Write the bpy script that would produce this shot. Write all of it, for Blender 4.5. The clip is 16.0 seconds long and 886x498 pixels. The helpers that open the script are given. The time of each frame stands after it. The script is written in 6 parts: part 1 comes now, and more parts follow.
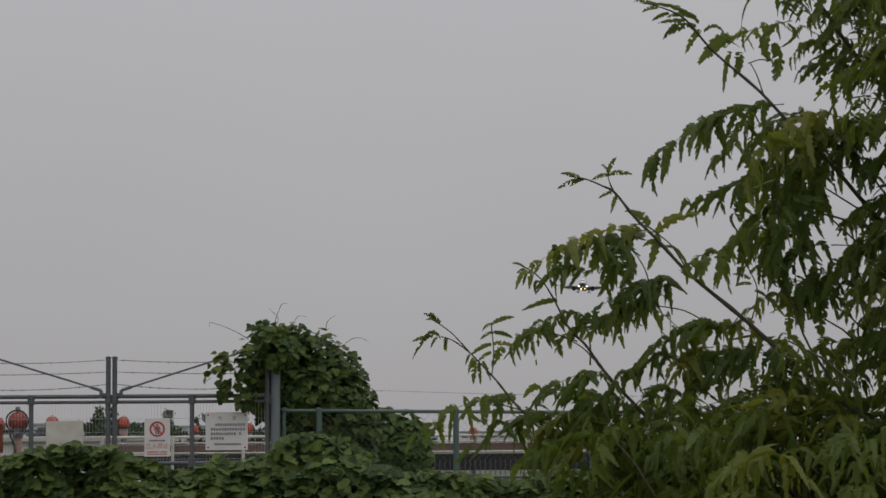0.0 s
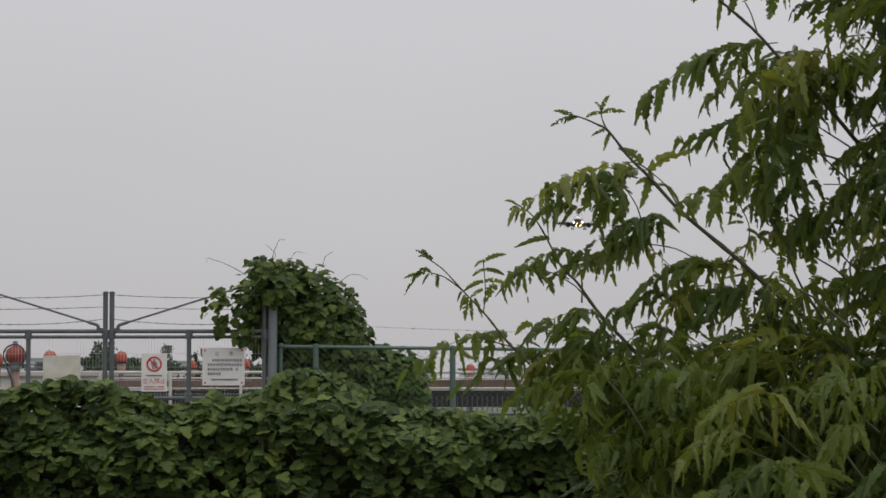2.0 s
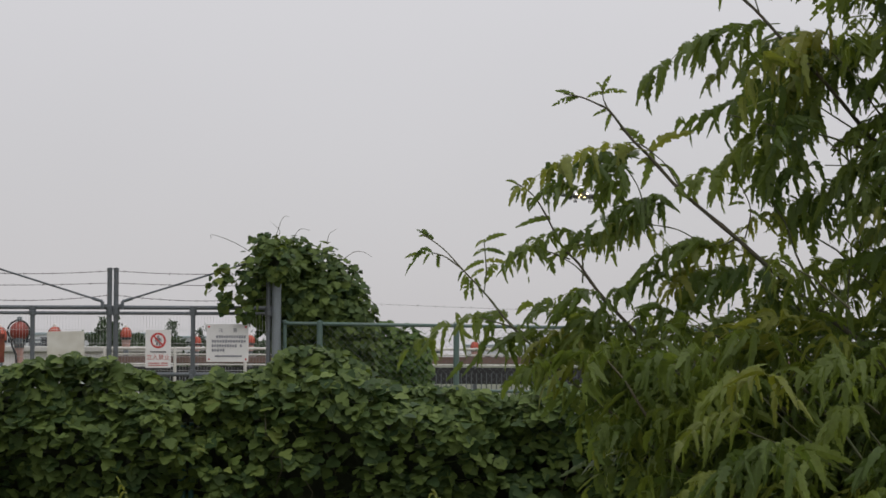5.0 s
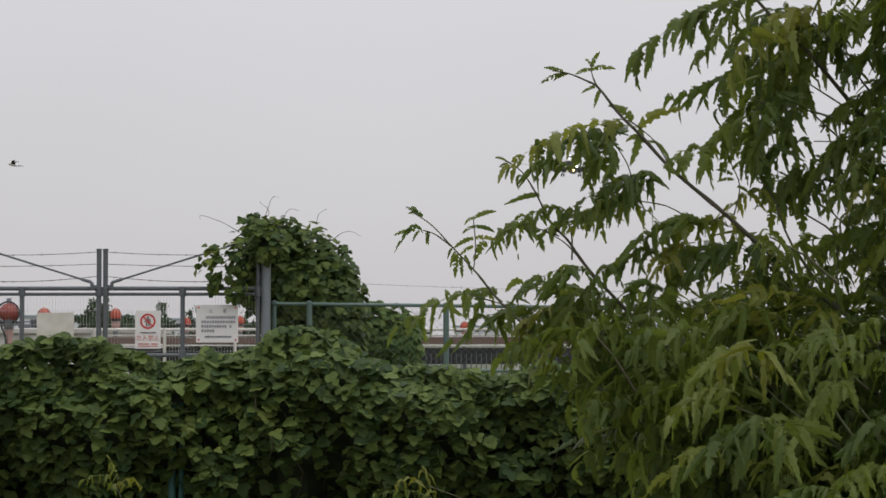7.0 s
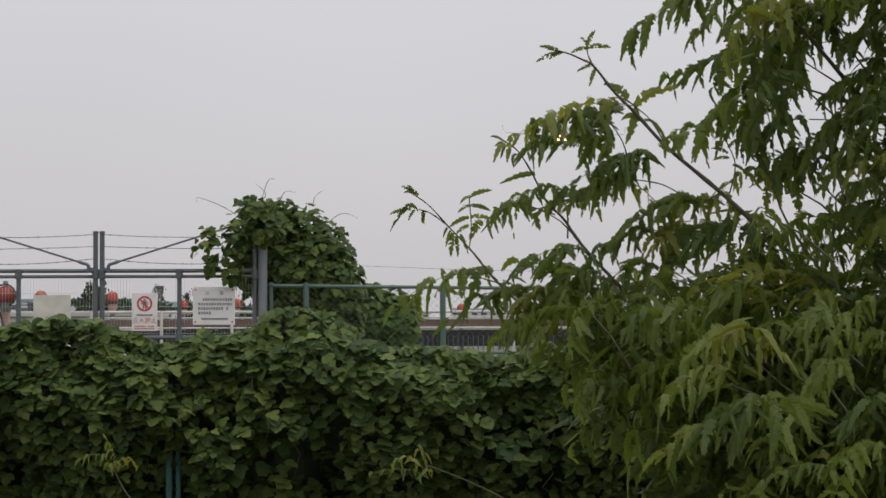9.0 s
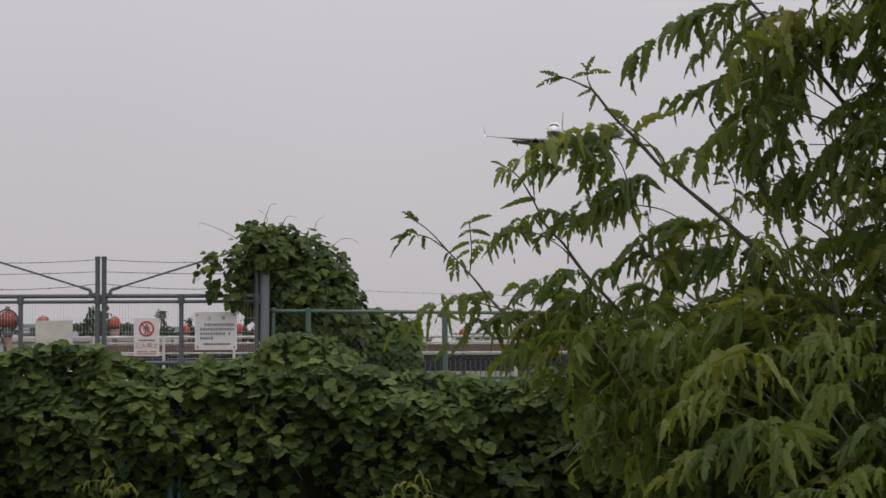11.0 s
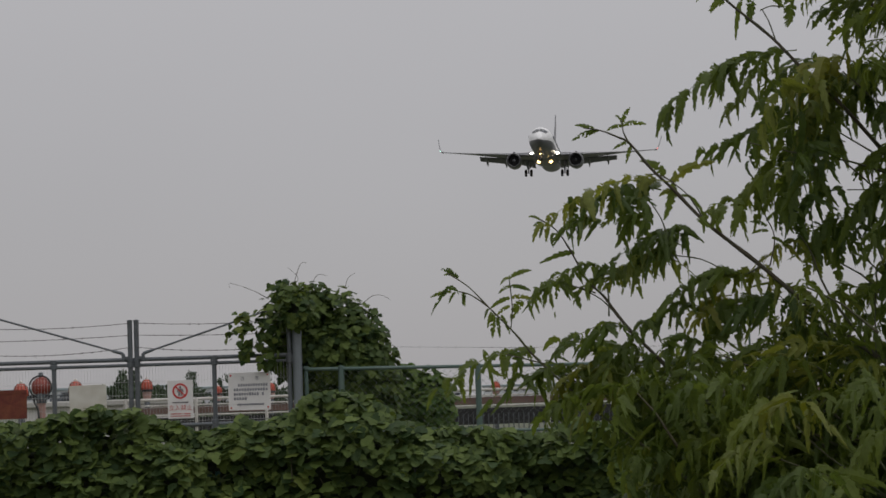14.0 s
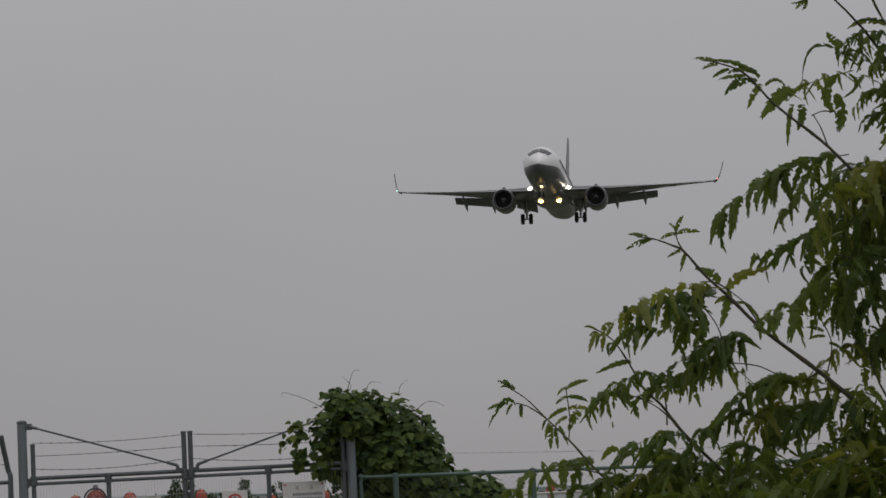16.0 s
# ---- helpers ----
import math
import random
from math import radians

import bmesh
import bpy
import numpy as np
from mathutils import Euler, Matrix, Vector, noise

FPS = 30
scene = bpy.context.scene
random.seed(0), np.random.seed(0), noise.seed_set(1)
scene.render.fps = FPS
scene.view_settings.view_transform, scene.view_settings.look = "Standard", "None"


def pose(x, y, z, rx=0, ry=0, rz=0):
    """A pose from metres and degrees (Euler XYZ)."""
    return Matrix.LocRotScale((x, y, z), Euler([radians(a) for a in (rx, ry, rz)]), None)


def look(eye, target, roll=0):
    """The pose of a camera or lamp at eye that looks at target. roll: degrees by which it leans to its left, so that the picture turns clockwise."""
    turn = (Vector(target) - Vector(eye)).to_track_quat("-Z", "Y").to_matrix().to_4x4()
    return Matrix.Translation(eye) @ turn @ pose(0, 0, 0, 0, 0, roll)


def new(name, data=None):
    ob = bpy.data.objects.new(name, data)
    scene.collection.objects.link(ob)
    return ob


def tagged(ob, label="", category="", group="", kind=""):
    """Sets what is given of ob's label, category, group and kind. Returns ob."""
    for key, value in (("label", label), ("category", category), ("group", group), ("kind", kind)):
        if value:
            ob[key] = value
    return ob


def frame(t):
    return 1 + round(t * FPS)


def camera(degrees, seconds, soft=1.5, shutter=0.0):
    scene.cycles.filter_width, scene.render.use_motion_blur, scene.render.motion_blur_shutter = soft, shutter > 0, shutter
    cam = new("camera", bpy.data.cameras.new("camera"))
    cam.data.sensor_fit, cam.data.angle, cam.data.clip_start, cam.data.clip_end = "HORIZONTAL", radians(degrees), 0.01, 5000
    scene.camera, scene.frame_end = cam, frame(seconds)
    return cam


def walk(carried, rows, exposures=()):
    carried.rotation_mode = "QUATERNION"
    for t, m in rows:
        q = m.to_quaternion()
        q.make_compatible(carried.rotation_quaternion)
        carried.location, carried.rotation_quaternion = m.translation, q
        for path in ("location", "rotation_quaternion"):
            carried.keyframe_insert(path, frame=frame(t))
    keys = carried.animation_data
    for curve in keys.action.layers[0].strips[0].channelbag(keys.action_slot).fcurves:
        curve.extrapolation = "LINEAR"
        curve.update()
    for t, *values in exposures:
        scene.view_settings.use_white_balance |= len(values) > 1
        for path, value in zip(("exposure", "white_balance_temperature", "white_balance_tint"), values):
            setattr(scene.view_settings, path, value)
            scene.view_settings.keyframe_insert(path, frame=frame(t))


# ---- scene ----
cam = camera(20.0, 16.0, 1.6)
EYE = 1.7
ROWS = [
    (0.0, -0.0458, 0.0022, 0.106, 4.429, -0.358),
    (0.1, -0.0484, -0.0014, 0.120, 3.951, -0.239),
    (0.2, -0.0510, -0.0050, 0.222, 3.959, -0.121),
    (0.3, -0.0536, -0.0086, 0.294, 3.892, -0.002),
    (0.4, -0.0562, -0.0123, 0.358, 3.765, 0.117),
    (0.5, -0.0588, -0.0159, 0.387, 3.660, 0.236),
    (0.6, -0.0568, -0.0165, 0.461, 3.563, 0.227),
    (0.7, -0.0549, -0.0170, 0.316, 3.355, 0.218),
    (0.8, -0.0529, -0.0176, 0.430, 3.324, 0.208),
    (1.0, -0.0490, -0.0187, 0.436, 3.292, 0.190),
    (1.2, -0.0350, -0.0077, 0.487, 3.295, 0.140),
    (1.5, -0.0141, 0.0087, 0.398, 3.072, 0.064),
    (2.0, -0.0185, 0.0014, 0.108, 2.994, -0.012),
    (2.5, -0.0083, 0.0099, 0.250, 2.956, -0.144),
    (3.0, -0.0052, 0.0093, 0.001, 2.742, 0.128),
    (3.5, 0.0014, 0.0199, 0.186, 2.536, 0.182),
    (4.0, 0.0009, 0.0216, 0.270, 2.647, 0.190),
    (6.5, -0.0017, -0.0002, 0.077, 2.036, 0.115),
    (7.0, 0.0000, 0.0000, 0.000, 2.022, 0.000),
    (7.5, 0.0010, 0.0008, 0.033, 2.007, -0.058),
    (8.0, 0.0041, -0.0076, -0.011, 1.917, -0.033),
    (8.2, 0.0024, -0.0068, -0.091, 1.618, -0.146),
    (10.3, 0.0085, -0.0314, -0.035, 1.928, -0.060),
    (10.5, 0.0052, -0.0176, -0.074, 2.062, -0.089),
    (11.0, 0.0130, -0.0116, -0.008, 2.196, -0.189),
    (11.5, 0.0139, -0.0058, 0.105, 2.337, -0.691),
    (12.0, 0.0243, 0.0016, 0.307, 2.478, -0.599),
    (12.5, 0.0099, 0.0062, 0.365, 2.716, -1.109),
    (12.7, 0.0053, 0.0148, 0.323, 2.782, -1.256),
    (12.9, 0.0008, 0.0235, 0.352, 2.940, -1.402),
    (13.0, -0.0015, 0.0278, 0.352, 3.021, -1.475),
    (13.1, -0.0070, 0.0231, 0.412, 3.261, -1.596),
    (13.2, -0.0126, 0.0185, 0.442, 3.257, -1.717),
    (13.3, -0.0181, 0.0138, 0.487, 3.267, -1.838),
    (13.5, -0.0293, 0.0045, 0.509, 3.346, -2.080),
    (13.7, -0.0320, 0.0038, 0.561, 3.438, -1.974),
    (14.0, -0.0362, 0.0027, 0.562, 3.413, -1.815),
    (14.5, -0.0295, 0.0309, 0.642, 3.392, -1.884),
    (14.6, -0.0294, 0.0344, 0.686, 3.459, -2.061),
    (14.7, -0.0293, 0.0379, 0.772, 3.583, -2.238),
    (14.8, -0.0292, 0.0414, 0.832, 3.781, -2.415),
    (15.0, -0.0290, 0.0484, 0.990, 4.185, -2.769),
    (15.1, -0.0295, 0.0505, 1.104, 4.242, -2.684),
    (15.2, -0.0299, 0.0526, 1.086, 4.202, -2.600),
    (15.3, -0.0303, 0.0546, 1.251, 4.587, -2.515),
    (15.4, -0.0307, 0.0567, 1.292, 4.579, -2.430),
    (15.5, -0.0311, 0.0587, 1.391, 4.657, -2.346),
    (15.6, -0.0357, 0.0548, 1.431, 5.109, -2.448),
    (15.7, -0.0403, 0.0509, 1.450, 5.391, -2.550),
    (15.9, -0.0495, 0.0430, 1.537, 5.748, -2.754),
    (16.0, -0.0541, 0.0390, 1.599, 5.790, -2.856),
]
# (seconds, stops, kelvin, tint)
EXPOSURES = [
    (0.0, -0.62, 6500, 10.0), (0.5, -0.42, 6500, 10.0), (1.0, -0.3, 6500, 10.0), (1.5, -0.2, 6500, 10.0), (2.5, -0.14, 6500, 10.0),
    (3.5, -0.15, 6500, 10.0), (4.2, -0.05, 6500, 10.0), (6.3, 0.03, 6500, 10.0), (7.0, 0.06, 6500, 10.0), (8.0, 0.06, 6500, 10.0),
    (10.5, -0.1, 6500, 13.5), (11.0, -0.16, 6500, 14.5), (11.5, -0.26, 6500, 12.5), (12.0, -0.3, 6500, 10.7), (12.5, -0.38, 6500, 10.0),
    (13.5, -0.58, 6500, 10.0), (14.5, -0.58, 6500, 10.0), (15.2, -0.76, 6500, 10.0), (16.0, -0.87, 6500, 10.0),
]
walk(cam, [(t, pose(x, 0, EYE + z, 90 + pitch, 0, yaw) @ pose(0, 0, 0, 0, 0, roll)) for t, x, z, yaw, pitch, roll in ROWS], EXPOSURES)

# ---- world and sun: an overcast evening sky ----
world = bpy.data.worlds.new("overcast_sky")
scene.world = world
world.use_nodes = True
wn, wl = world.node_tree.nodes, world.node_tree.links
wn.clear()
w_out = wn.new("ShaderNodeOutputWorld")
w_bg = wn.new("ShaderNodeBackground")
w_sky = wn.new("ShaderNodeTexSky")
w_sky.sky_type, w_sky.sun_disc = "NISHITA", False
w_sky.sun_elevation, w_sky.sun_rotation = radians(38), radians(200)
w_dim = wn.new("ShaderNodeVectorMath")
w_dim.operation = "SCALE"
w_dim.inputs["Scale"].default_value = 0.08
w_tc = wn.new("ShaderNodeTexCoord")
w_sep = wn.new("ShaderNodeSeparateXYZ")
w_ramp = wn.new("ShaderNodeValToRGB")
w_ramp.color_ramp.elements[0].position, w_ramp.color_ramp.elements[0].color = 0.0, (0.545, 0.53, 0.55, 1)
w_ramp.color_ramp.elements[1].position, w_ramp.color_ramp.elements[1].color = 0.16, (0.69, 0.675, 0.695, 1)
w_top = w_ramp.color_ramp.elements.new(1.0)
w_top.color = (1.45, 1.43, 1.45, 1)
w_noise = wn.new("ShaderNodeTexNoise")
w_noise.inputs["Scale"].default_value = 5.0
w_noise.inputs["Detail"].default_value = 3.0
w_map = wn.new("ShaderNodeMapRange")
w_map.inputs["To Min"].default_value, w_map.inputs["To Max"].default_value = 0.955, 1.045
w_mul = wn.new("ShaderNodeVectorMath")
w_mul.operation = "SCALE"
w_mix = wn.new("ShaderNodeMix")
w_mix.data_type = "RGBA"
w_mix.inputs["Factor"].default_value = 0.93
wl.new(w_tc.outputs["Generated"], w_sep.inputs[0])
wl.new(w_sep.outputs["Z"], w_ramp.inputs["Fac"])
wl.new(w_tc.outputs["Generated"], w_noise.inputs["Vector"])
wl.new(w_noise.outputs["Fac"], w_map.inputs["Value"])
wl.new(w_ramp.outputs["Color"], w_mul.inputs[0])
wl.new(w_map.outputs["Result"], w_mul.inputs["Scale"])
wl.new(w_sky.outputs["Color"], w_dim.inputs[0])
wl.new(w_dim.outputs["Vector"], w_mix.inputs["A"])
wl.new(w_mul.outputs["Vector"], w_mix.inputs["B"])
wl.new(w_mix.outputs["Result"], w_bg.inputs["Color"])
w_bg.inputs["Strength"].default_value = 1.0
wl.new(w_bg.outputs["Background"], w_out.inputs["Surface"])

sun_data = bpy.data.lights.new("sun", "SUN")
sun_data.energy, sun_data.angle, sun_data.color = 0.8, radians(40), (1.0, 0.97, 0.92)
sun = new("sun", sun_data)
sun.matrix_world = look((26, 2, 58), (0, 12, 0))


# ---- materials ----
def mat(name, color, rough=0.6, metal=0.0, grain=30.0, var=0.15, stain=1.5, stain_var=0.2, bump=0.1, tint=None, spec=0.5, rand=0.0):
    """Principled surface with fine grain, broad stains and fine relief, in metres of the object."""
    m = bpy.data.materials.new(name)
    m.use_nodes = True
    n, l = m.node_tree.nodes, m.node_tree.links
    b = n["Principled BSDF"]
    b.inputs["Roughness"].default_value, b.inputs["Metallic"].default_value = rough, metal
    b.inputs["Specular IOR Level"].default_value = spec
    tc = n.new("ShaderNodeTexCoord")
    fine, broad = n.new("ShaderNodeTexNoise"), n.new("ShaderNodeTexNoise")
    fine.inputs["Scale"].default_value, fine.inputs["Detail"].default_value = grain, 6
    broad.inputs["Scale"].default_value, broad.inputs["Detail"].default_value = stain, 4
    l.new(tc.outputs["Object"], fine.inputs["Vector"])
    l.new(tc.outputs["Object"], broad.inputs["Vector"])
    mix1, mix2 = n.new("ShaderNodeMix"), n.new("ShaderNodeMix")
    mix1.data_type = mix2.data_type = "RGBA"
    t = tint or tuple(c * 0.6 for c in color)
    mix1.inputs["A"].default_value = (*color, 1)
    mix1.inputs["B"].default_value = (*t, 1)
    r1 = n.new("ShaderNodeMapRange")
    r1.inputs["From Min"].default_value, r1.inputs["From Max"].default_value = 0.35, 0.7
    r1.inputs["To Max"].default_value = min(1.0, stain_var * 3)
    l.new(broad.outputs["Fac"], r1.inputs["Value"])
    l.new(r1.outputs["Result"], mix1.inputs["Factor"])
    r2 = n.new("ShaderNodeMapRange")
    r2.inputs["To Min"].default_value, r2.inputs["To Max"].default_value = 1 - var, 1 + var
    l.new(fine.outputs["Fac"], r2.inputs["Value"])
    sc = n.new("ShaderNodeVectorMath")
    sc.operation = "SCALE"
    l.new(mix1.outputs["Result"], sc.inputs[0])
    l.new(r2.outputs["Result"], sc.inputs["Scale"])
    last = sc.outputs["Vector"]
    if rand:
        oi = n.new("ShaderNodeObjectInfo")
        r3 = n.new("ShaderNodeMapRange")
        r3.inputs["To Min"].default_value, r3.inputs["To Max"].default_value = 1 - rand, 1 + rand
        sc2 = n.new("ShaderNodeVectorMath")
        sc2.operation = "SCALE"
        l.new(oi.outputs["Random"], r3.inputs["Value"])
        l.new(last, sc2.inputs[0])
        l.new(r3.outputs["Result"], sc2.inputs["Scale"])
        last = sc2.outputs["Vector"]
    l.new(last, b.inputs["Base Color"])
    if bump:
        bp = n.new("ShaderNodeBump")
        bp.inputs["Strength"].default_value, bp.inputs["Distance"].default_value = bump, 0.01
        l.new(fine.outputs["Fac"], bp.inputs["Height"])
        l.new(bp.outputs["Normal"], b.inputs["Normal"])
    return m


def leaf_mat(name, dark, light, young=None, rough=0.45, sheer=0.3, islands=False, grain=60.0, spec=0.3):
    """Leaf: colour varies from leaf to leaf and over the blade; some light passes through."""
    m = bpy.data.materials.new(name)
    m.use_nodes = True
    n, l = m.node_tree.nodes, m.node_tree.links
    b, out = n["Principled BSDF"], n["Material Output"]
    b.inputs["Roughness"].default_value = rough
    b.inputs["Specular IOR Level"].default_value = spec
    if islands:
        src = n.new("ShaderNodeNewGeometry").outputs["Random Per Island"]
    else:
        src = n.new("ShaderNodeObjectInfo").outputs["Random"]
    ramp = n.new("ShaderNodeValToRGB")
    ramp.color_ramp.elements[0].color, ramp.color_ramp.elements[1].color = (*dark, 1), (*light, 1)
    if young:
        ramp.color_ramp.elements[1].position = 0.86
        e = ramp.color_ramp.elements.new(1.0)
        e.color = (*young, 1)
    tc, no = n.new("ShaderNodeTexCoord"), n.new("ShaderNodeTexNoise")
    no.inputs["Scale"].default_value, no.inputs["Detail"].default_value = grain, 4
    l.new(tc.outputs["Object"], no.inputs["Vector"])
    mr = n.new("ShaderNodeMapRange")
    mr.inputs["To Min"].default_value, mr.inputs["To Max"].default_value = 0.65, 1.35
    l.new(no.outputs["Fac"], mr.inputs["Value"])
    l.new(src, ramp.inputs["Fac"])
    sc = n.new("ShaderNodeVectorMath")
    sc.operation = "SCALE"
    l.new(ramp.outputs["Color"], sc.inputs[0])
    l.new(mr.outputs["Result"], sc.inputs["Scale"])
    l.new(sc.outputs["Vector"], b.inputs["Base Color"])
    bp = n.new("ShaderNodeBump")
    bp.inputs["Strength"].default_value, bp.inputs["Distance"].default_value = 0.25, 0.01
    l.new(no.outputs["Fac"], bp.inputs["Height"])
    l.new(bp.outputs["Normal"], b.inputs["Normal"])
    tr = n.new("ShaderNodeBsdfTranslucent")
    hs = n.new("ShaderNodeHueSaturation")
    hs.inputs["Hue"].default_value, hs.inputs["Saturation"].default_value, hs.inputs["Value"].default_value = 0.485, 1.12, 1.75
    l.new(sc.outputs["Vector"], hs.inputs["Color"])
    l.new(hs.outputs["Color"], tr.inputs["Color"])
    mx = n.new("ShaderNodeMixShader")
    mx.inputs["Fac"].default_value = sheer
    l.new(b.outputs["BSDF"], mx.inputs[1])
    l.new(tr.outputs["BSDF"], mx.inputs[2])
    l.new(mx.outputs["Shader"], out.inputs["Surface"])
    return m


def glow(name, color, strength):
    m = bpy.data.materials.new(name)
    m.use_nodes = True
    b = m.node_tree.nodes["Principled BSDF"]
    b.inputs["Emission Color"].default_value = (*color, 1)
    b.inputs["Emission Strength"].default_value = strength
    return m


M_GRASS = mat("grass_ground", (0.07, 0.085, 0.035), 0.95, grain=8, var=0.5, stain=0.15, stain_var=0.3, tint=(0.12, 0.105, 0.06), bump=0.6)
M_APRON = mat("airfield_ground", (0.1, 0.105, 0.07), 0.9, grain=1.0, var=0.3, stain=0.02, stain_var=0.33, tint=(0.06, 0.075, 0.035))
M_GALV = mat("galvanised_steel", (0.12, 0.135, 0.15), 0.5, 0.35, grain=60, var=0.25, stain=4, stain_var=0.25, tint=(0.11, 0.115, 0.12))
M_GALV_LT = mat("bright_galvanised_steel", (0.19, 0.215, 0.235), 0.5, 0.3, grain=60, var=0.2, stain=5, stain_var=0.25, tint=(0.18, 0.2, 0.22))
M_WIRE = mat("rusty_wire", (0.13, 0.115, 0.11), 0.65, 0.5, grain=200, var=0.3, bump=0)
M_MESH = mat("welded_wire", (0.5, 0.51, 0.51), 0.5, 0.3, grain=100, var=0.15, bump=0)
M_GREEN = mat("green_fence_coating", (0.075, 0.125, 0.11), 0.5, 0.0, grain=60, var=0.2, stain=4, stain_var=0.25, tint=(0.1, 0.14, 0.12))
M_TEAL = mat("teal_steel", (0.02, 0.09, 0.085), 0.5, 0.0, grain=60, var=0.2)
M_SIGN = mat("sign_white", (0.72, 0.71, 0.71), 0.4, 0, grain=25, var=0.05, stain=7, stain_var=0.1, tint=(0.55, 0.53, 0.5), bump=0.02)
M_BOARD = mat("weathered_board", (0.62, 0.61, 0.56), 0.55, 0, grain=25, var=0.08, stain=6, stain_var=0.3, tint=(0.45, 0.42, 0.36), bump=0.05)
M_RED = mat("sign_red", (0.55, 0.045, 0.04), 0.45, 0, grain=40, var=0.12, bump=0)
M_REDFADE = mat("sign_red_faded", (0.6, 0.16, 0.14), 0.45, 0, grain=40, var=0.12, bump=0)
M_INK = mat("sign_ink", (0.17, 0.16, 0.17), 0.5, 0, grain=40, var=0.2, bump=0)
M_PRINT = mat("faded_print", (0.24, 0.245, 0.28), 0.5, 0, grain=40, var=0.25, bump=0)
M_RUST = mat("rusted_plate", (0.13, 0.028, 0.02), 0.75, 0.1, grain=25, var=0.4, stain=9, stain_var=0.3, tint=(0.19, 0.06, 0.028), bump=0.3)
M_ORANGE = mat("orange_lamp_paint", (0.5, 0.09, 0.05), 0.45, 0, grain=30, var=0.15, stain=8, stain_var=0.25, tint=(0.36, 0.055, 0.035), bump=0.03)
M_LINK = mat("zinc_wire", (0.17, 0.185, 0.185), 0.5, 0.3, grain=100, var=0.15, bump=0)
M_BEACON = mat("dark_orange_lens", (0.25, 0.042, 0.028), 0.4, 0, grain=30, var=0.15, stain=8, stain_var=0.25, tint=(0.22, 0.035, 0.025), bump=0.03)
M_STEM = mat("faded_pink_paint", (0.42, 0.25, 0.22), 0.6, 0, grain=30, var=0.15, stain=8, stain_var=0.25, tint=(0.3, 0.2, 0.17), bump=0.03)
M_LIP = mat("inlet_lip_metal", (0.14, 0.14, 0.15), 0.35, 0.5, grain=10, var=0.06, bump=0)
M_DARK = mat("dark_rubber", (0.025, 0.025, 0.027), 0.6, 0, grain=50, var=0.3, bump=0.05)
M_RAIL = mat("white_rail_paint", (0.6, 0.58, 0.55), 0.55, 0, grain=30, var=0.12, stain=3, stain_var=0.25, tint=(0.4, 0.37, 0.34))
M_BROWN = mat("red_brown_paint", (0.17, 0.105, 0.09), 0.7, 0, grain=20, var=0.2, stain=1.2, stain_var=0.3, tint=(0.22, 0.15, 0.13))
M_CONC = mat("pale_concrete", (0.5, 0.49, 0.47), 0.85, 0, grain=20, var=0.15, stain=0.8, stain_var=0.25, tint=(0.36, 0.35, 0.33))
M_PLASTER = mat("white_plaster", (0.72, 0.7, 0.7), 0.8, 0, grain=20, var=0.08, stain=0.9, stain_var=0.15, tint=(0.55, 0.53, 0.52))
M_WALL = mat("pale_cladding", (0.62, 0.64, 0.66), 0.6, 0, grain=2, var=0.06, stain=0.1, stain_var=0.2, tint=(0.5, 0.52, 0.55), bump=0)
M_ROOF = mat("blue_grey_roof", (0.36, 0.43, 0.46), 0.6, 0, grain=2, var=0.08, stain=0.1, stain_var=0.2, bump=0)
M_GLASS = mat("dark_window_glass", (0.04, 0.05, 0.06), 0.15, 0, grain=2, var=0.1, bump=0)
M_BARK = mat("grey_brown_bark", (0.075, 0.06, 0.042), 0.85, 0, grain=90, var=0.4, stain=12, stain_var=0.3, tint=(0.05, 0.055, 0.03), bump=0.5)
M_TWIG = mat("green_twig", (0.07, 0.085, 0.035), 0.7, 0, grain=90, var=0.3, stain=12, stain_var=0.3, tint=(0.07, 0.05, 0.03), bump=0.2)
M_VINE = mat("vine_stem", (0.07, 0.065, 0.035), 0.8, 0, grain=60, var=0.3, stain=6, stain_var=0.3, bump=0.2)
# dark green for the vine cores; inner shade is part of the colour
M_CORE = mat("vine_core_shade", (0.03, 0.038, 0.02), 0.95, 0, grain=12, var=0.5, stain=3, stain_var=0.3, bump=0.5)
M_LEAF = leaf_mat("feathery_leaf", (0.056, 0.09, 0.021), (0.118, 0.157, 0.033), (0.165, 0.185, 0.04), rough=0.45, sheer=0.48, spec=0.25)
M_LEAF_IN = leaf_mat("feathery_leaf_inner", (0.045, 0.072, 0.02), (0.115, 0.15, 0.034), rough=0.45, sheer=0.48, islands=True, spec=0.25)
M_YOUNG = leaf_mat("young_yellow_leaf", (0.085, 0.115, 0.018), (0.15, 0.16, 0.026), rough=0.45, sheer=0.35)
M_KUDZU = leaf_mat("broad_vine_leaf", (0.028, 0.054, 0.017), (0.098, 0.138, 0.032), (0.135, 0.165, 0.037), rough=0.6, sheer=0.22, grain=25, spec=0.18)
M_KUDZU_IN = leaf_mat("broad_vine_leaf_mass", (0.026, 0.05, 0.017), (0.1, 0.14, 0.033), rough=0.6, sheer=0.22, islands=True, grain=25, spec=0.18)
M_BUSH = leaf_mat("pale_bush_leaf", (0.05, 0.095, 0.028), (0.12, 0.175, 0.045), rough=0.6, sheer=0.3, islands=True, grain=25, spec=0.18)
M_BUSH_ONE = leaf_mat("pale_bush_single_leaf", (0.05, 0.095, 0.028), (0.12, 0.175, 0.045), rough=0.6, sheer=0.3, grain=25, spec=0.18)
M_FARLEAF = leaf_mat("far_tree_leaf", (0.035, 0.06, 0.03), (0.06, 0.09, 0.045), sheer=0.15, islands=True)
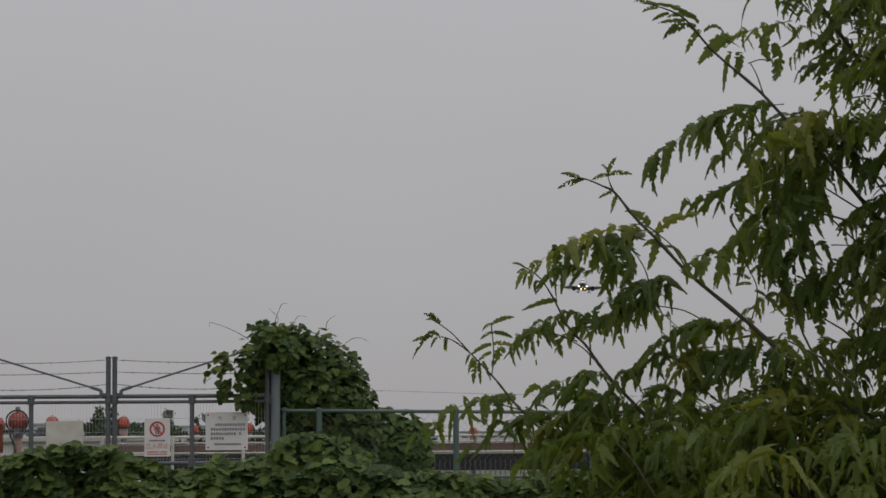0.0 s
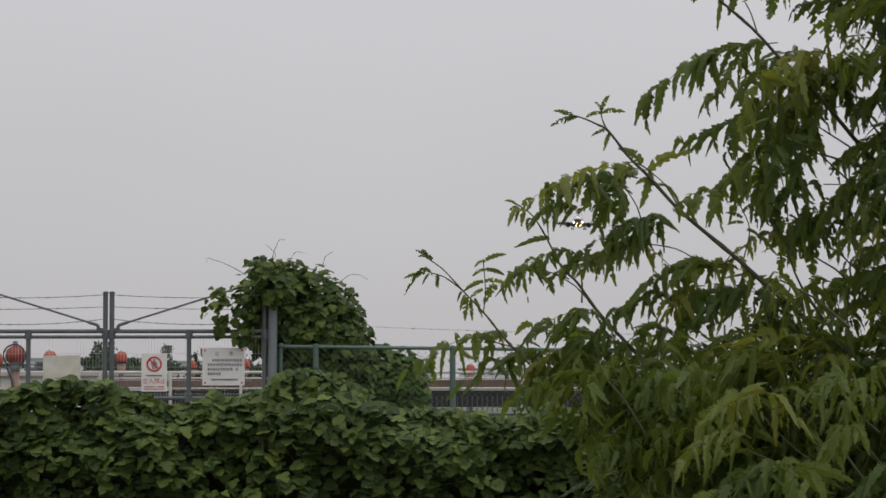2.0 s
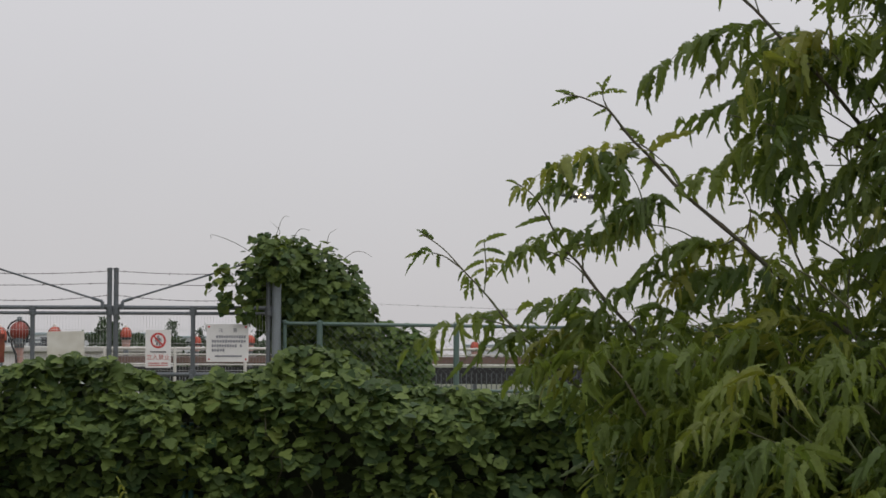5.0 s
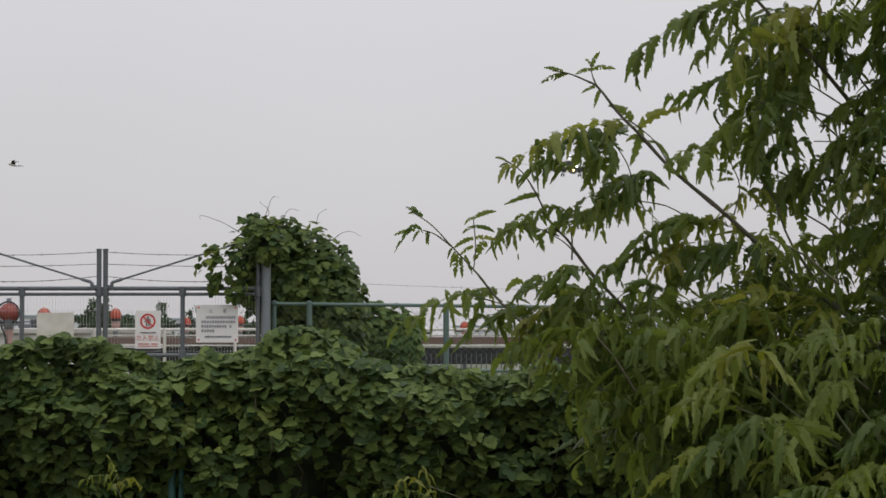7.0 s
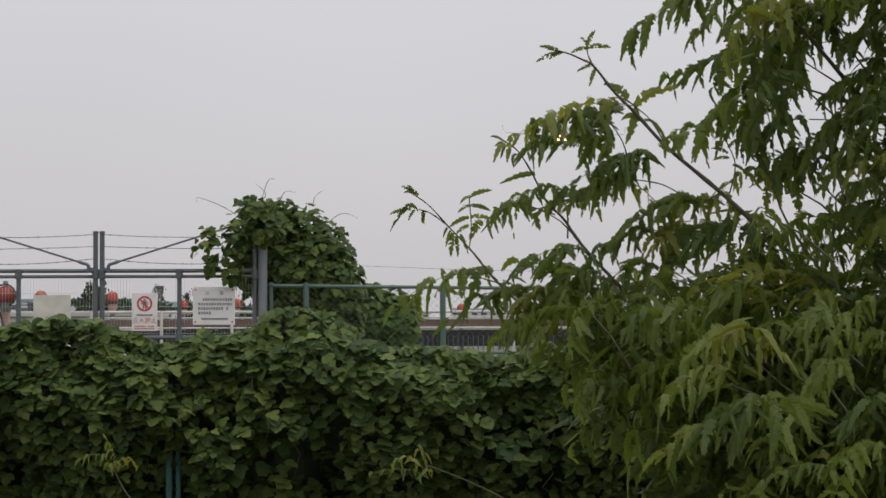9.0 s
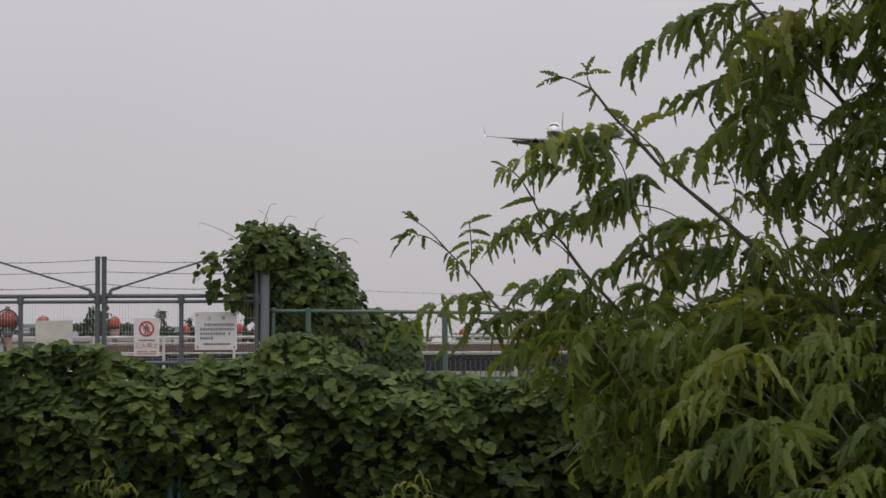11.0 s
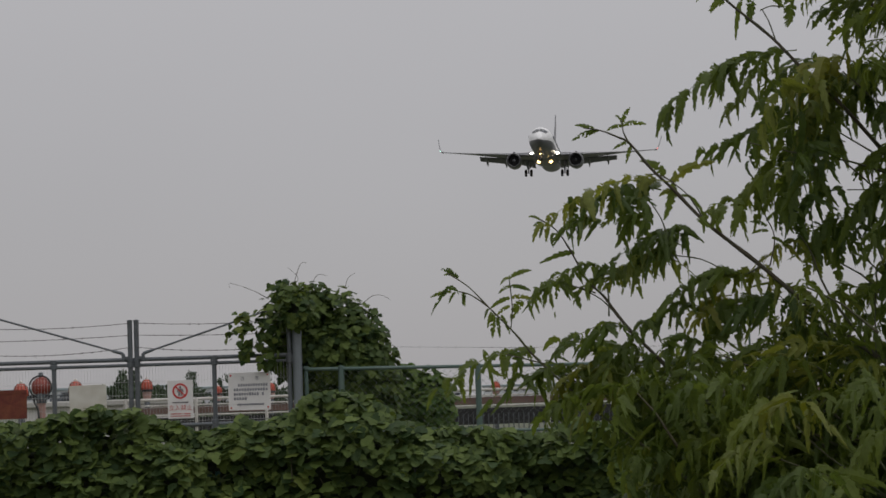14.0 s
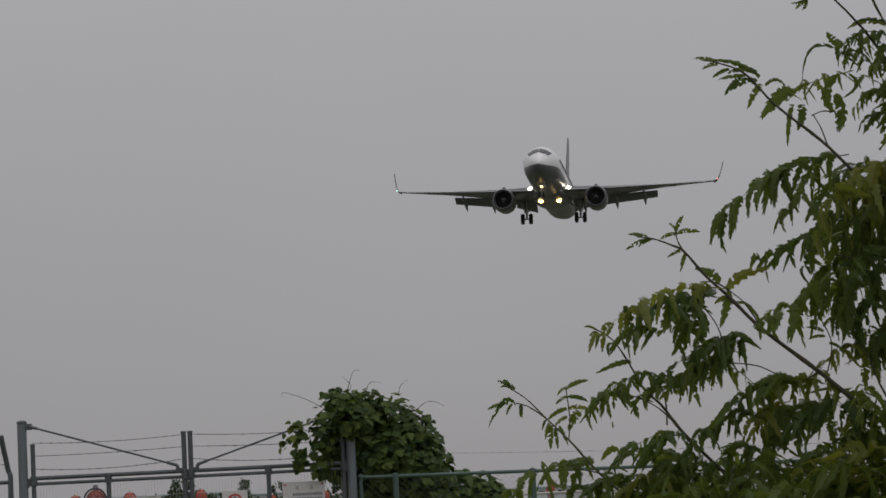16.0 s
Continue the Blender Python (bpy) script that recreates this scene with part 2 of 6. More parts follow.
M_WHITE = mat("aircraft_white", (0.78, 0.78, 0.79), 0.3, 0, grain=4, var=0.03, stain=0.4, stain_var=0.08, tint=(0.66, 0.66, 0.67), bump=0)
M_BELLY = mat("aircraft_grey", (0.13, 0.135, 0.15), 0.35, 0, grain=4, var=0.06, stain=0.6, stain_var=0.2, tint=(0.16, 0.16, 0.175), bump=0)
M_FLAP = mat("aircraft_flap_grey", (0.16, 0.165, 0.18), 0.5, 0, grain=4, var=0.1, stain=0.8, stain_var=0.2, bump=0)
M_STEEL = mat("aircraft_bare_metal", (0.3, 0.3, 0.32), 0.35, 0.6, grain=10, var=0.06, bump=0)
M_TYRE = mat("aircraft_tyre", (0.02, 0.02, 0.021), 0.8, 0, grain=20, var=0.2, bump=0.1)
M_BIRD = mat("dark_plumage", (0.06, 0.065, 0.075), 0.7, 0, grain=80, var=0.3, bump=0)
M_BIRDW = mat("pale_plumage", (0.55, 0.52, 0.48), 0.8, 0, grain=80, var=0.2, bump=0)
M_LAMP = glow("landing_light", (1.0, 0.88, 0.66), 28.0)
M_LAMP_WARM = glow("taxi_light", (1.0, 0.6, 0.22), 14.0)
M_NAVR = glow("red_position_light", (1.0, 0.12, 0.1), 3.0)
M_NAVG = glow("green_position_light", (0.35, 1.0, 0.75), 3.0)


# ---- mesh helpers ----
def mesh_ob(name, bm, material, parent=None, label="", smooth=False):
    me = bpy.data.meshes.new(name)
    bm.normal_update()
    bm.to_mesh(me)
    bm.free()
    for mm in (material if isinstance(material, (list, tuple)) else [material]):
        me.materials.append(mm)
    if smooth:
        for p in me.polygons:
            p.use_smooth = True
    ob = new(name, me)
    if parent:
        ob.parent = parent
    if label:
        ob["label"] = label
    return ob


def part(name, bm, material, parent, label="", smooth=False):
    return mesh_ob(name, bm, material, parent, label, smooth)


def empty(name, m, label, category, group="", kind=""):
    ob = new(name)
    ob.matrix_basis = m
    return tagged(ob, label, category, group, kind)


def box(bm, lo, hi, bevel=0.0, m=None, mi=0):
    c = [(a + b) / 2 for a, b in zip(lo, hi)]
    s = [abs(b - a) for a, b in zip(lo, hi)]
    mm = Matrix.Translation(c) @ Matrix.Diagonal((*s, 1))
    r = bmesh.ops.create_cube(bm, size=1.0, matrix=(m @ mm) if m else mm)
    vs = r["verts"]
    fs = {f for v in vs for f in v.link_faces}
    for f in fs:
        f.material_index = mi
    if bevel:
        bmesh.ops.bevel(bm, geom=list({e for v in vs for e in v.link_edges}), offset=bevel, segments=1, affect="EDGES")


def tube(bm, pts, radii, sides=8, cap=True, mi=0):
    """A tube along points; radii one number or one for each point."""
    pts = [Vector(p) for p in pts]
    if not isinstance(radii, (list, tuple)):
        radii = [radii] * len(pts)
    rings = []
    ref = Vector((0, 0, 1))
    d0 = (pts[-1] - pts[0]).normalized()
    if abs(d0.dot(ref)) > 0.9:
        ref = Vector((0, 1, 0))
    for i, p in enumerate(pts):
        d = (pts[min(i + 1, len(pts) - 1)] - pts[max(i - 1, 0)]).normalized()
        u = d.cross(ref)
        if u.length < 1e-4:
            u = d.cross(Vector((1, 0, 0)))
        u.normalize()
        v = u.cross(d)
        rings.append([bm.verts.new(p + (u * math.cos(a) + v * math.sin(a)) * radii[i]) for a in (2 * math.pi * k / sides for k in range(sides))])
    for a, b in zip(rings, rings[1:]):
        for k in range(sides):
            f = bm.faces.new((a[k], a[(k + 1) % sides], b[(k + 1) % sides], b[k]))
            f.material_index = mi
    if cap and sides > 2:
        for r in (rings[0][::-1], rings[-1]):
            bm.faces.new(r).material_index = mi


def ball(bm, c, r, seg=14, rings=9, sc=(1, 1, 1), mi=0):
    res = bmesh.ops.create_uvsphere(bm, u_segments=seg, v_segments=rings, radius=r, matrix=Matrix.Translation(c) @ Matrix.Diagonal((*sc, 1)))
    for f in {f for v in res["verts"] for f in v.link_faces}:
        f.material_index = mi


def lathe(bm, prof, c=(0, 0, 0), axis="Z", seg=18, mi=0, caps=True):
    """Turn a profile of (radius, height) round an axis."""
    rings = []
    for r, h in prof:
        ring = []
        for k in range(seg):
            a = 2 * math.pi * k / seg
            x, y = r * math.cos(a), r * math.sin(a)
            p = (x, y, h) if axis == "Z" else ((x, h, y) if axis == "Y" else (h, x, y))
            ring.append(bm.verts.new(Vector(p) + Vector(c)))
        rings.append(ring)
    for a, b in zip(rings, rings[1:]):
        for k in range(seg):
            bm.faces.new((a[k], a[(k + 1) % seg], b[(k + 1) % seg], b[k])).material_index = mi
    if caps:
        for r in (rings[0], rings[-1]):
            try:
                bm.faces.new(r).material_index = mi
            except ValueError:
                pass
    bmesh.ops.recalc_face_normals(bm, faces=bm.faces[:])


def add_mesh(name, verts, faces, material, parent=None, label="", kind=""):
    me = bpy.data.meshes.new(name)
    me.from_pydata(verts, [], faces)
    me.materials.append(material)
    ob = new(name, me)
    if parent:
        ob.parent = parent
    return tagged(ob, label, "", "", kind)


# ---- ground ----
bm = bmesh.new()
bmesh.ops.create_grid(bm, x_segments=60, y_segments=60, size=0.5, matrix=Matrix.Translation((0, 15, 0)) @ Matrix.Diagonal((60, 70, 1, 1)))
for v in bm.verts:
    if abs(v.co.x) < 29 and -19 < v.co.y < 49:
        v.co.z = 0.05 * noise.noise(v.co * 0.6)
for lo, hi in (((-4000, -2000), (-30, 4000)), ((30, -2000), (4000, 4000)), ((-30, -2000), (30, -20)), ((-30, 50), (30, 4000))):
    vs = [bm.verts.new((x, y, 0)) for x, y in ((lo[0], lo[1]), (hi[0], lo[1]), (hi[0], hi[1]), (lo[0], hi[1]))]
    bm.faces.new(vs)
bmesh.ops.remove_doubles(bm, verts=bm.verts[:], dist=0.001)
for f in bm.faces:
    f.material_index = 1 if f.calc_area() > 5 else 0
ground = mesh_ob("ground", bm, [M_GRASS, M_APRON], smooth=False)
tagged(ground, "flat grassy ground and open airfield to the horizon", "ground", kind="structure")

# ---- double gate of grey steel pipe ----
GY = 28.0


def sag(a, b, drop, n=9):
    a, b = Vector(a), Vector(b)
    return [a.lerp(b, i / n) - Vector((0, 0, drop * 4 * (i / n) * (1 - i / n))) for i in range(n + 1)]


def barbed(name, a, b, drop, parent, r=0.0032):
    """One strand with its barbs."""
    bm = bmesh.new()
    pts = sag(a, b, drop, 12)
    tube(bm, pts, r, 4)
    n = int((Vector(b) - Vector(a)).length / 0.1)
    rng = random.Random(round(a[2] * 1000))
    for i in range(1, n):
        f = i / n * 12
        k = min(int(f), 11)
        p = pts[k].lerp(pts[k + 1], f - k)
        for s in (-1, 1):
            d = Vector((rng.uniform(-0.012, 0.012), s * 0.012, rng.uniform(-0.016, 0.016)))
            tube(bm, [p - d, p + d], r * 0.7, 3)
    return part(name, bm, M_WIRE, parent)


def gate_leaf(x0, x1, hinge, label):
    """A leaf between x0 and x1; hinge is the side of its outer post."""
    g = empty("gate_leaf", pose(0, GY, 0), label, "gate", "leaves of the double gate", "")
    meet, outer = (x0, x1) if hinge > 0 else (x1, x0)
    for x, top, r in ((meet, 2.68, 0.028), (outer, 2.62, 0.026)):
        bm = bmesh.new()
        tube(bm, [(x, 0, 0.06), (x, 0, top)], r, 10)
        lathe(bm, [(r + 0.004, top - 0.01), (r + 0.004, top + 0.008), (0.004, top + 0.016)], (x, 0, 0), seg=10)
        part("stile", bm, M_GALV, g)
    for z, r in ((2.248, 0.024), (2.185, 0.019), (1.505, 0.024), (0.14, 0.024)):
        bm = bmesh.new()
        tube(bm, [(x0, 0, z), (x1, 0, z)], r, 10)
        part("rail", bm, M_GALV, g)
    xm = (x0 + x1) / 2 + 0.01 * hinge
    bm = bmesh.new()
    tube(bm, [(xm, 0, 0.12), (xm, 0, 2.23)], 0.026, 10)
    part("upright", bm, M_GALV, g)
    for x, z in ((xm, 2.215), (meet, 2.215), (outer, 2.215), (xm, 1.505)):
        bm = bmesh.new()
        lathe(bm, [(0.03, -0.055), (0.042, -0.05), (0.042, -0.005), (0.037, 0.0), (0.042, 0.005), (0.042, 0.05), (0.03, 0.055)], (x, 0, z), seg=12)
        part("clamp", bm, M_GALV, g)
    # brace rod from the outer post's head to the meeting stile
    bm = bmesh.new()
    zt = 2.83
    a, b = Vector((outer + 0.03 * hinge, -0.03, zt)), Vector((meet + 0.075 * hinge, -0.03, 2.315))
    tube(bm, [a, a.lerp(b, 0.06), a.lerp(b, 0.061), a.lerp(b, 0.93), a.lerp(b, 0.931), b], [0.017, 0.017, 0.011, 0.011, 0.018, 0.018], 8)
    tube(bm, [b, b + Vector((0, 0, -0.085))], 0.02, 8)
    box(bm, (min(meet, b.x), -0.035, 2.25), (max(meet, b.x), -0.02, 2.285))
    part("brace_rod", bm, M_GALV, g)
    for i, z in enumerate((2.655, 2.52, 2.385)):
        barbed("barbed_wire", (meet, -0.03, z), (outer, -0.03, z - (0.03, 0.06, 0.08)[i] * 0.4), (0.028, 0.012, 0.045)[i], g)
    # welded wire panel
    bm = bmesh.new()
    n = int((x1 - x0) / 0.034)
    for i in range(1, n):
        x = x0 + (x1 - x0) * i / n
        tube(bm, [(x, 0.01, 0.16), (x, 0.01, 2.17)], 0.0017, 3, cap=False)
    for k in range(14):
        z = 0.2 + k * 0.15
        if z < 2.15:
            tube(bm, [(x0, 0.014, z), (x1, 0.014, z)], 0.002, 3, cap=False)
    tagged(part("wire_panel", bm, M_MESH, g), kind="stuff")
    return g


gate_leaf(-5.53, -3.834, -1, "grey steel pipe gate leaf with wire mesh and barbed wire")
gate_leaf(-3.762, -2.06, 1, "grey steel pipe gate leaf with barbed wire and warning signs")


def gate_post(x, label, r=0.053):
    g = empty("gate_post", pose(x, GY, 0), label, "post", "gate posts")
    bm = bmesh.new()
    tube(bm, [(0, 0, -0.1), (0, 0, 2.88)], r, 16)
    part("pipe", bm, M_GALV_LT, g)
    bm = bmesh.new()
    lathe(bm, [(r + 0.004, 2.86), (r + 0.005, 2.885), (r * 0.6, 2.9), (0.003, 2.905)], seg=16)
    part("cap", bm, M_GALV, g)
    s = 1 if x < -4 else -1
    bm = bmesh.new()
    box(bm, (0.03 * s, -0.035, 2.79), (0.12 * s, -0.005, 2.86), 0.006)
    part("bracket", bm, M_GALV, g)
    for z in (2.2, 0.4):
        bm = bmesh.new()
        tube(bm, [(0.04 * s, 0, z - 0.05), (0.04 * s, 0, z + 0.05)], 0.03, 8)
        box(bm, (0.02 * s, -0.02, z - 0.03), (0.1 * s, 0.02, z + 0.03), 0.004)
        part("hinge", bm, M_GALV, g)
    return g


gate_post(-5.645, "thick grey steel gate post with a cap and brace bracket")
gate_post(-1.972, "thick grey steel gate post overgrown with vines")


# ---- fence beyond the gate, with its leaning arm ----
def side_fence():
    g = empty("side_fence", pose(0, GY, 0), "grey steel fence with outward leaning arms and barbed wire", "fence")
    for x in (-5.79, -7.6, -9.4):
        bm = bmesh.new()
        tube(bm, [(x, 0, -0.1), (x, 0, 2.3), (x - 0.02, 0, 2.34), (x - 0.07, -0.12, 2.74)], 0.03, 10)
        part("post", bm, M_GALV, g)
    for z in (2.22, 1.2, 0.15):
        bm = bmesh.new()
        tube(bm, [(-5.79, 0, z), (-9.4, 0, z)], 0.022, 8)
        part("rail", bm, M_GALV, g)
    for k, z in enumerate((2.68, 2.55, 2.42)):
        barbed("barbed_wire", (-5.86 + 0.02 * k, -0.1 + 0.03 * k, z), (-9.45, -0.1 + 0.03 * k, z), 0.03, g)
    bm = bmesh.new()
    for i in range(1, 106):
        x = -5.79 - 3.6 * i / 106
        tube(bm, [(x, 0.012, 0.16), (x, 0.012, 2.2)], 0.0017, 3, cap=False)
    tagged(part("wire_panel", bm, M_MESH, g), kind="stuff")


side_fence()


# ---- green chain-link fence ----
def chain_link():
    g = empty("chain_link_fence", pose(0, GY + 0.04, 0), "green coated chain-link fence beside the gate", "fence")
    x0, x1, top = -1.9, 5.6, 2.08
    tops = lambda x: top - 0.012 * (x - x0)
    for x in (-1.88, -1.49, 0.035, 1.55, 3.07, 4.6):
        bm = bmesh.new()
        tube(bm, [(x, 0, -0.1), (x, 0, tops(x) + (0.02 if x > -1.8 else -0.02))], 0.033 if x > -1.8 else 0.022, 10)
        lathe(bm, [(0.036, tops(x)), (0.036, tops(x) + 0.025), (0.004, tops(x) + 0.04)], (x, 0, 0), seg=10)
        part("post", bm, M_GREEN, g)
    for dz, r in ((0, 0.02), (-0.72, 0.018), (-1.95, 0.018)):
        bm = bmesh.new()
        tube(bm, [(x0, 0, tops(x0) + dz), (x1, 0, tops(x1) + dz)], r, 8)
        part("rail", bm, M_GREEN, g)
    barbed('barbed_wire', (-0.9, 0, 2.3), (5.6, 0, 2.22), 0.05, g, 0.0014)
    bm = bmesh.new()
    h, pitch_m = 1.95, 0.079
    n = int((x1 - x0 + h) / pitch_m)
    for i in range(n):
        for s in (1, -1):
            xa = x0 + i * pitch_m if s < 0 else x0 + i * pitch_m - h
            xb = xa - h if s < 0 else xa + h
            # clip the slanted wire to the field
            pts = []
            for x in (xa, xb):
                xc = min(max(x, x0), x1)
                pts.append((xc, 0.02 * (0.5 + 0.3 * s), 0.12 + abs(xc - xa) * (tops(xc) - 0.14) / h))
            if abs(pts[0][0] - pts[1][0]) > 0.02:
                tube(bm, pts, 0.0011, 3, cap=False)
    for x in (3.07,):
        bn = bmesh.new()
        tube(bn, [(x, 0, tops(x)), (x, 0, 2.32)], 0.012, 6)
        part('wire_arm', bn, M_GREEN, g)
    tagged(part("chain_link", bm, M_LINK, g), kind="stuff")


chain_link()


# ---- signs on the gate ----
def plate(bm, w, h, t=0.004):
    box(bm, (-w / 2, 0, -h / 2), (w / 2, t, h / 2), 0.0015)


def text_mesh(words, size):
    cu = bpy.data.curves.new("writing", "FONT")
    cu.body, cu.size, cu.align_x, cu.align_y, cu.extrude = words, size, "CENTER", "CENTER", 0.0006
    ob = bpy.data.objects.new("writing", cu)
    scene.collection.objects.link(ob)
    me = bpy.data.meshes.new_from_object(ob.evaluated_get(bpy.context.evaluated_depsgraph_get()))
    bpy.data.objects.remove(ob)
    me.transform(pose(0, 0, 0, 90, 0, 0))
    return me


def writing(words, size, x, z, material, parent):
    me = text_mesh(words, size)
    me.materials.append(material)
    ob = new("writing", me)
    ob.parent = parent
    ob.matrix_basis = pose(x, -0.002, z)
    return ob


def bars(parent, material, x0, x1, z, h, n, gap, rng, fill=0.8):
    """A row of short bars in place of small print."""
    w = (x1 - x0) / n
    for i in range(n):
        if rng.random() < fill:
            a = x0 + w * i
            hh = h * rng.uniform(0.75, 1.0)
            bm = bmesh.new()
            box(bm, (a + w * gap, -0.0035, z - hh / 2), (a + w * (1 - gap * 0.5), -0.0008, z + hh / 2))
            part("printed_mark", bm, material, parent)


def no_entry_sign():
    g = empty("no_entry_sign", pose(-3.284, GY - 0.034, 1.79), "white no-entry sign with red ring wired to the gate", "sign", "signs on the gate")
    w, h = 0.285, 0.425
    bm = bmesh.new()
    plate(bm, w, h)
    part("plate", bm, M_SIGN, g)
    bm = bmesh.new()
    R0, R1, cz = 0.066, 0.086, 0.092
    seg = 40
    ring = [[bm.verts.new((r * math.cos(2 * math.pi * k / seg), y, cz + r * math.sin(2 * math.pi * k / seg))) for k in range(seg)]
            for r, y in ((R0, -0.001), (R0, -0.003), (R1, -0.003), (R1, -0.001))]
    for a, b in zip(ring, ring[1:]):
        for k in range(seg):
            bm.faces.new((a[k], a[(k + 1) % seg], b[(k + 1) % seg], b[k]))
    box(bm, (-0.07, -0.0042, -0.008), (0.07, -0.0022, 0.008), m=Matrix.Translation((0, 0, cz)) @ Matrix.Rotation(radians(45), 4, "Y"))
    part("red_ring", bm, M_RED, g, "red prohibition ring with a bar")
    bm = bmesh.new()
    box(bm, (-0.019, -0.002, cz - 0.012), (0.019, -0.0006, cz + 0.028), 0.0004)
    for s in (-1, 1):
        box(bm, (-0.0085, -0.002, -0.048), (0.0085, -0.0006, 0.0), m=Matrix.Translation((0.0105 * s, 0, cz - 0.01)) @ Matrix.Rotation(radians(-5 * s), 4, "Y"))
        box(bm, (-0.006, -0.002, -0.04), (0.006, -0.0006, 0.0), m=Matrix.Translation((0.022 * s, 0, cz + 0.026)) @ Matrix.Rotation(radians(-16 * s), 4, "Y"))
    tube(bm, [(0, -0.002, cz + 0.043), (0, -0.0006, cz + 0.043)], 0.0135, 14)
    part("pictogram", bm, M_INK, g, "black pictogram shape")
    rng = random.Random(4)
    bars(g, M_INK, -0.09, 0.09, -0.035, 0.018, 9, 0.08, rng, 1.0)
    # the four characters of the warning
    writing("立入禁止", 0.066, 0, -0.098, M_REDFADE, g)
    bars(g, M_REDFADE, -0.11, 0.11, -0.16, 0.014, 12, 0.1, rng, 0.9)
    bars(g, M_REDFADE, -0.11, 0.11, -0.185, 0.012, 12, 0.1, rng, 0.9)


def notice_board():
    g = empty("notice_board", pose(-2.513, GY - 0.034, 1.856), "white notice board with rows of dark print", "sign", "signs on the gate")
    w, h = 0.47, 0.42
    bm = bmesh.new()
    plate(bm, w, h)
    part("plate", bm, M_SIGN, g)
    writing("注", 0.05, -0.075, 0.14, M_PRINT, g)
    writing("意", 0.05, 0.085, 0.14, M_PRINT, g)
    rng = random.Random(9)
    for z, x0, x1, n in ((0.07, -0.13, 0.205, 12), (0.02, -0.18, 0.205, 13), (-0.03, -0.18, 0.19, 13), (-0.08, -0.18, -0.03, 5)):
        bars(g, M_PRINT, x0, x1, z, 0.034, n, 0.2, rng, 0.92)
    bars(g, M_PRINT, -0.14, 0.16, -0.145, 0.022, 12, 0.05, rng, 1.0)
    for x in (-0.205, 0.205):
        for z in (-0.18, 0.18):
            bm = bmesh.new()
            ball(bm, (x, -0.002, z), 0.011, 10, 6, (1, 0.5, 1))
            part("bolt", bm, M_RED, g)


def blank_board():
    g = empty("blank_board", pose(-4.313, GY - 0.034, 1.78, 0, -0.8, 0), "weathered blank white board on the gate", "sign", "signs on the gate")
    bm = bmesh.new()
    plate(bm, 0.415, 0.40)
    part("plate", bm, M_BOARD, g)
    bm = bmesh.new()
    box(bm, (0.07, -0.003, -0.125), (0.185, -0.0008, -0.112), m=Matrix.Rotation(radians(5), 4, "Y"))
    part("faded_mark", bm, M_VINE, g)


def rust_plate():
    g = empty("rusted_plate", pose(-5.18, GY - 0.034, 1.79), "rusted red steel plate on the gate", "plate", "signs on the gate")
    bm = bmesh.new()
    box(bm, (-0.185, 0, -0.16), (0.185, 0.005, 0.16), 0.002)
    part("plate", bm, M_RUST, g)
    bm = bmesh.new()
    box(bm, (-0.185, -0.006, 0.12), (0.185, -0.0004, 0.135), 0.001)
    part("fold", bm, M_RUST, g)


no_entry_sign()
notice_board()
blank_board()
rust_plate()


# ---- lamps behind the gate ----
def beacon(x, y, z, r):
    """A round orange lamp head in a dark hoop on a post, with a hanging cable."""
    g = empty("warning_lamp", pose(x, y, 0), "round orange warning lamp in a dark hoop on a post", "lamp", "orange lamps")
    bm = bmesh.new()
    tube(bm, [(0, 0, 0), (0, 0, z - r * 1.9), (0, 0, z - r * 0.9)], [0.045, 0.05, 0.07], 10)
    part("post", bm, M_STEM, g, "faded pink post")
    bm = bmesh.new()
    ball(bm, (0, 0, z), r, 24, 14, (1, 0.85, 1))
    part("lens", bm, M_BEACON, g, smooth=True)
    bm = bmesh.new()
    pts = [(r * 1.1 * math.cos(a), -0.05, z + r * 1.1 * math.sin(a)) for a in (2 * math.pi * k / 28 for k in range(29))]
    tube(bm, pts, 0.011, 6, cap=False)
    part("hoop", bm, M_DARK, g)
    bm = bmesh.new()
    lathe(bm, [(0.03, z + r), (0.028, z + r + 0.05), (0.012, z + r + 0.055)], seg=10)
    part("cap", bm, M_GALV_LT, g)
    bm = bmesh.new()
    tube(bm, [(-r * 0.8, -0.06, z - r * 0.7), (-r * 0.6, -0.07, z - r * 1.5), (-r * 0.25, -0.07, z - r * 2.3), (-r * 0.15, -0.06, z - r * 3.4), (-r * 0.1, -0.05, 0.0)], 0.013, 6)
    part("cable", bm, M_DARK, g)
    for zz, rr in ((z - r * 1.0, 0.075), (z - r * 1.3, 0.06)):
        bm = bmesh.new()
        lathe(bm, [(rr, zz - 0.04), (rr, zz + 0.04), (rr * 0.7, zz + 0.06)], seg=12)
        part("collar", bm, M_GALV, g)


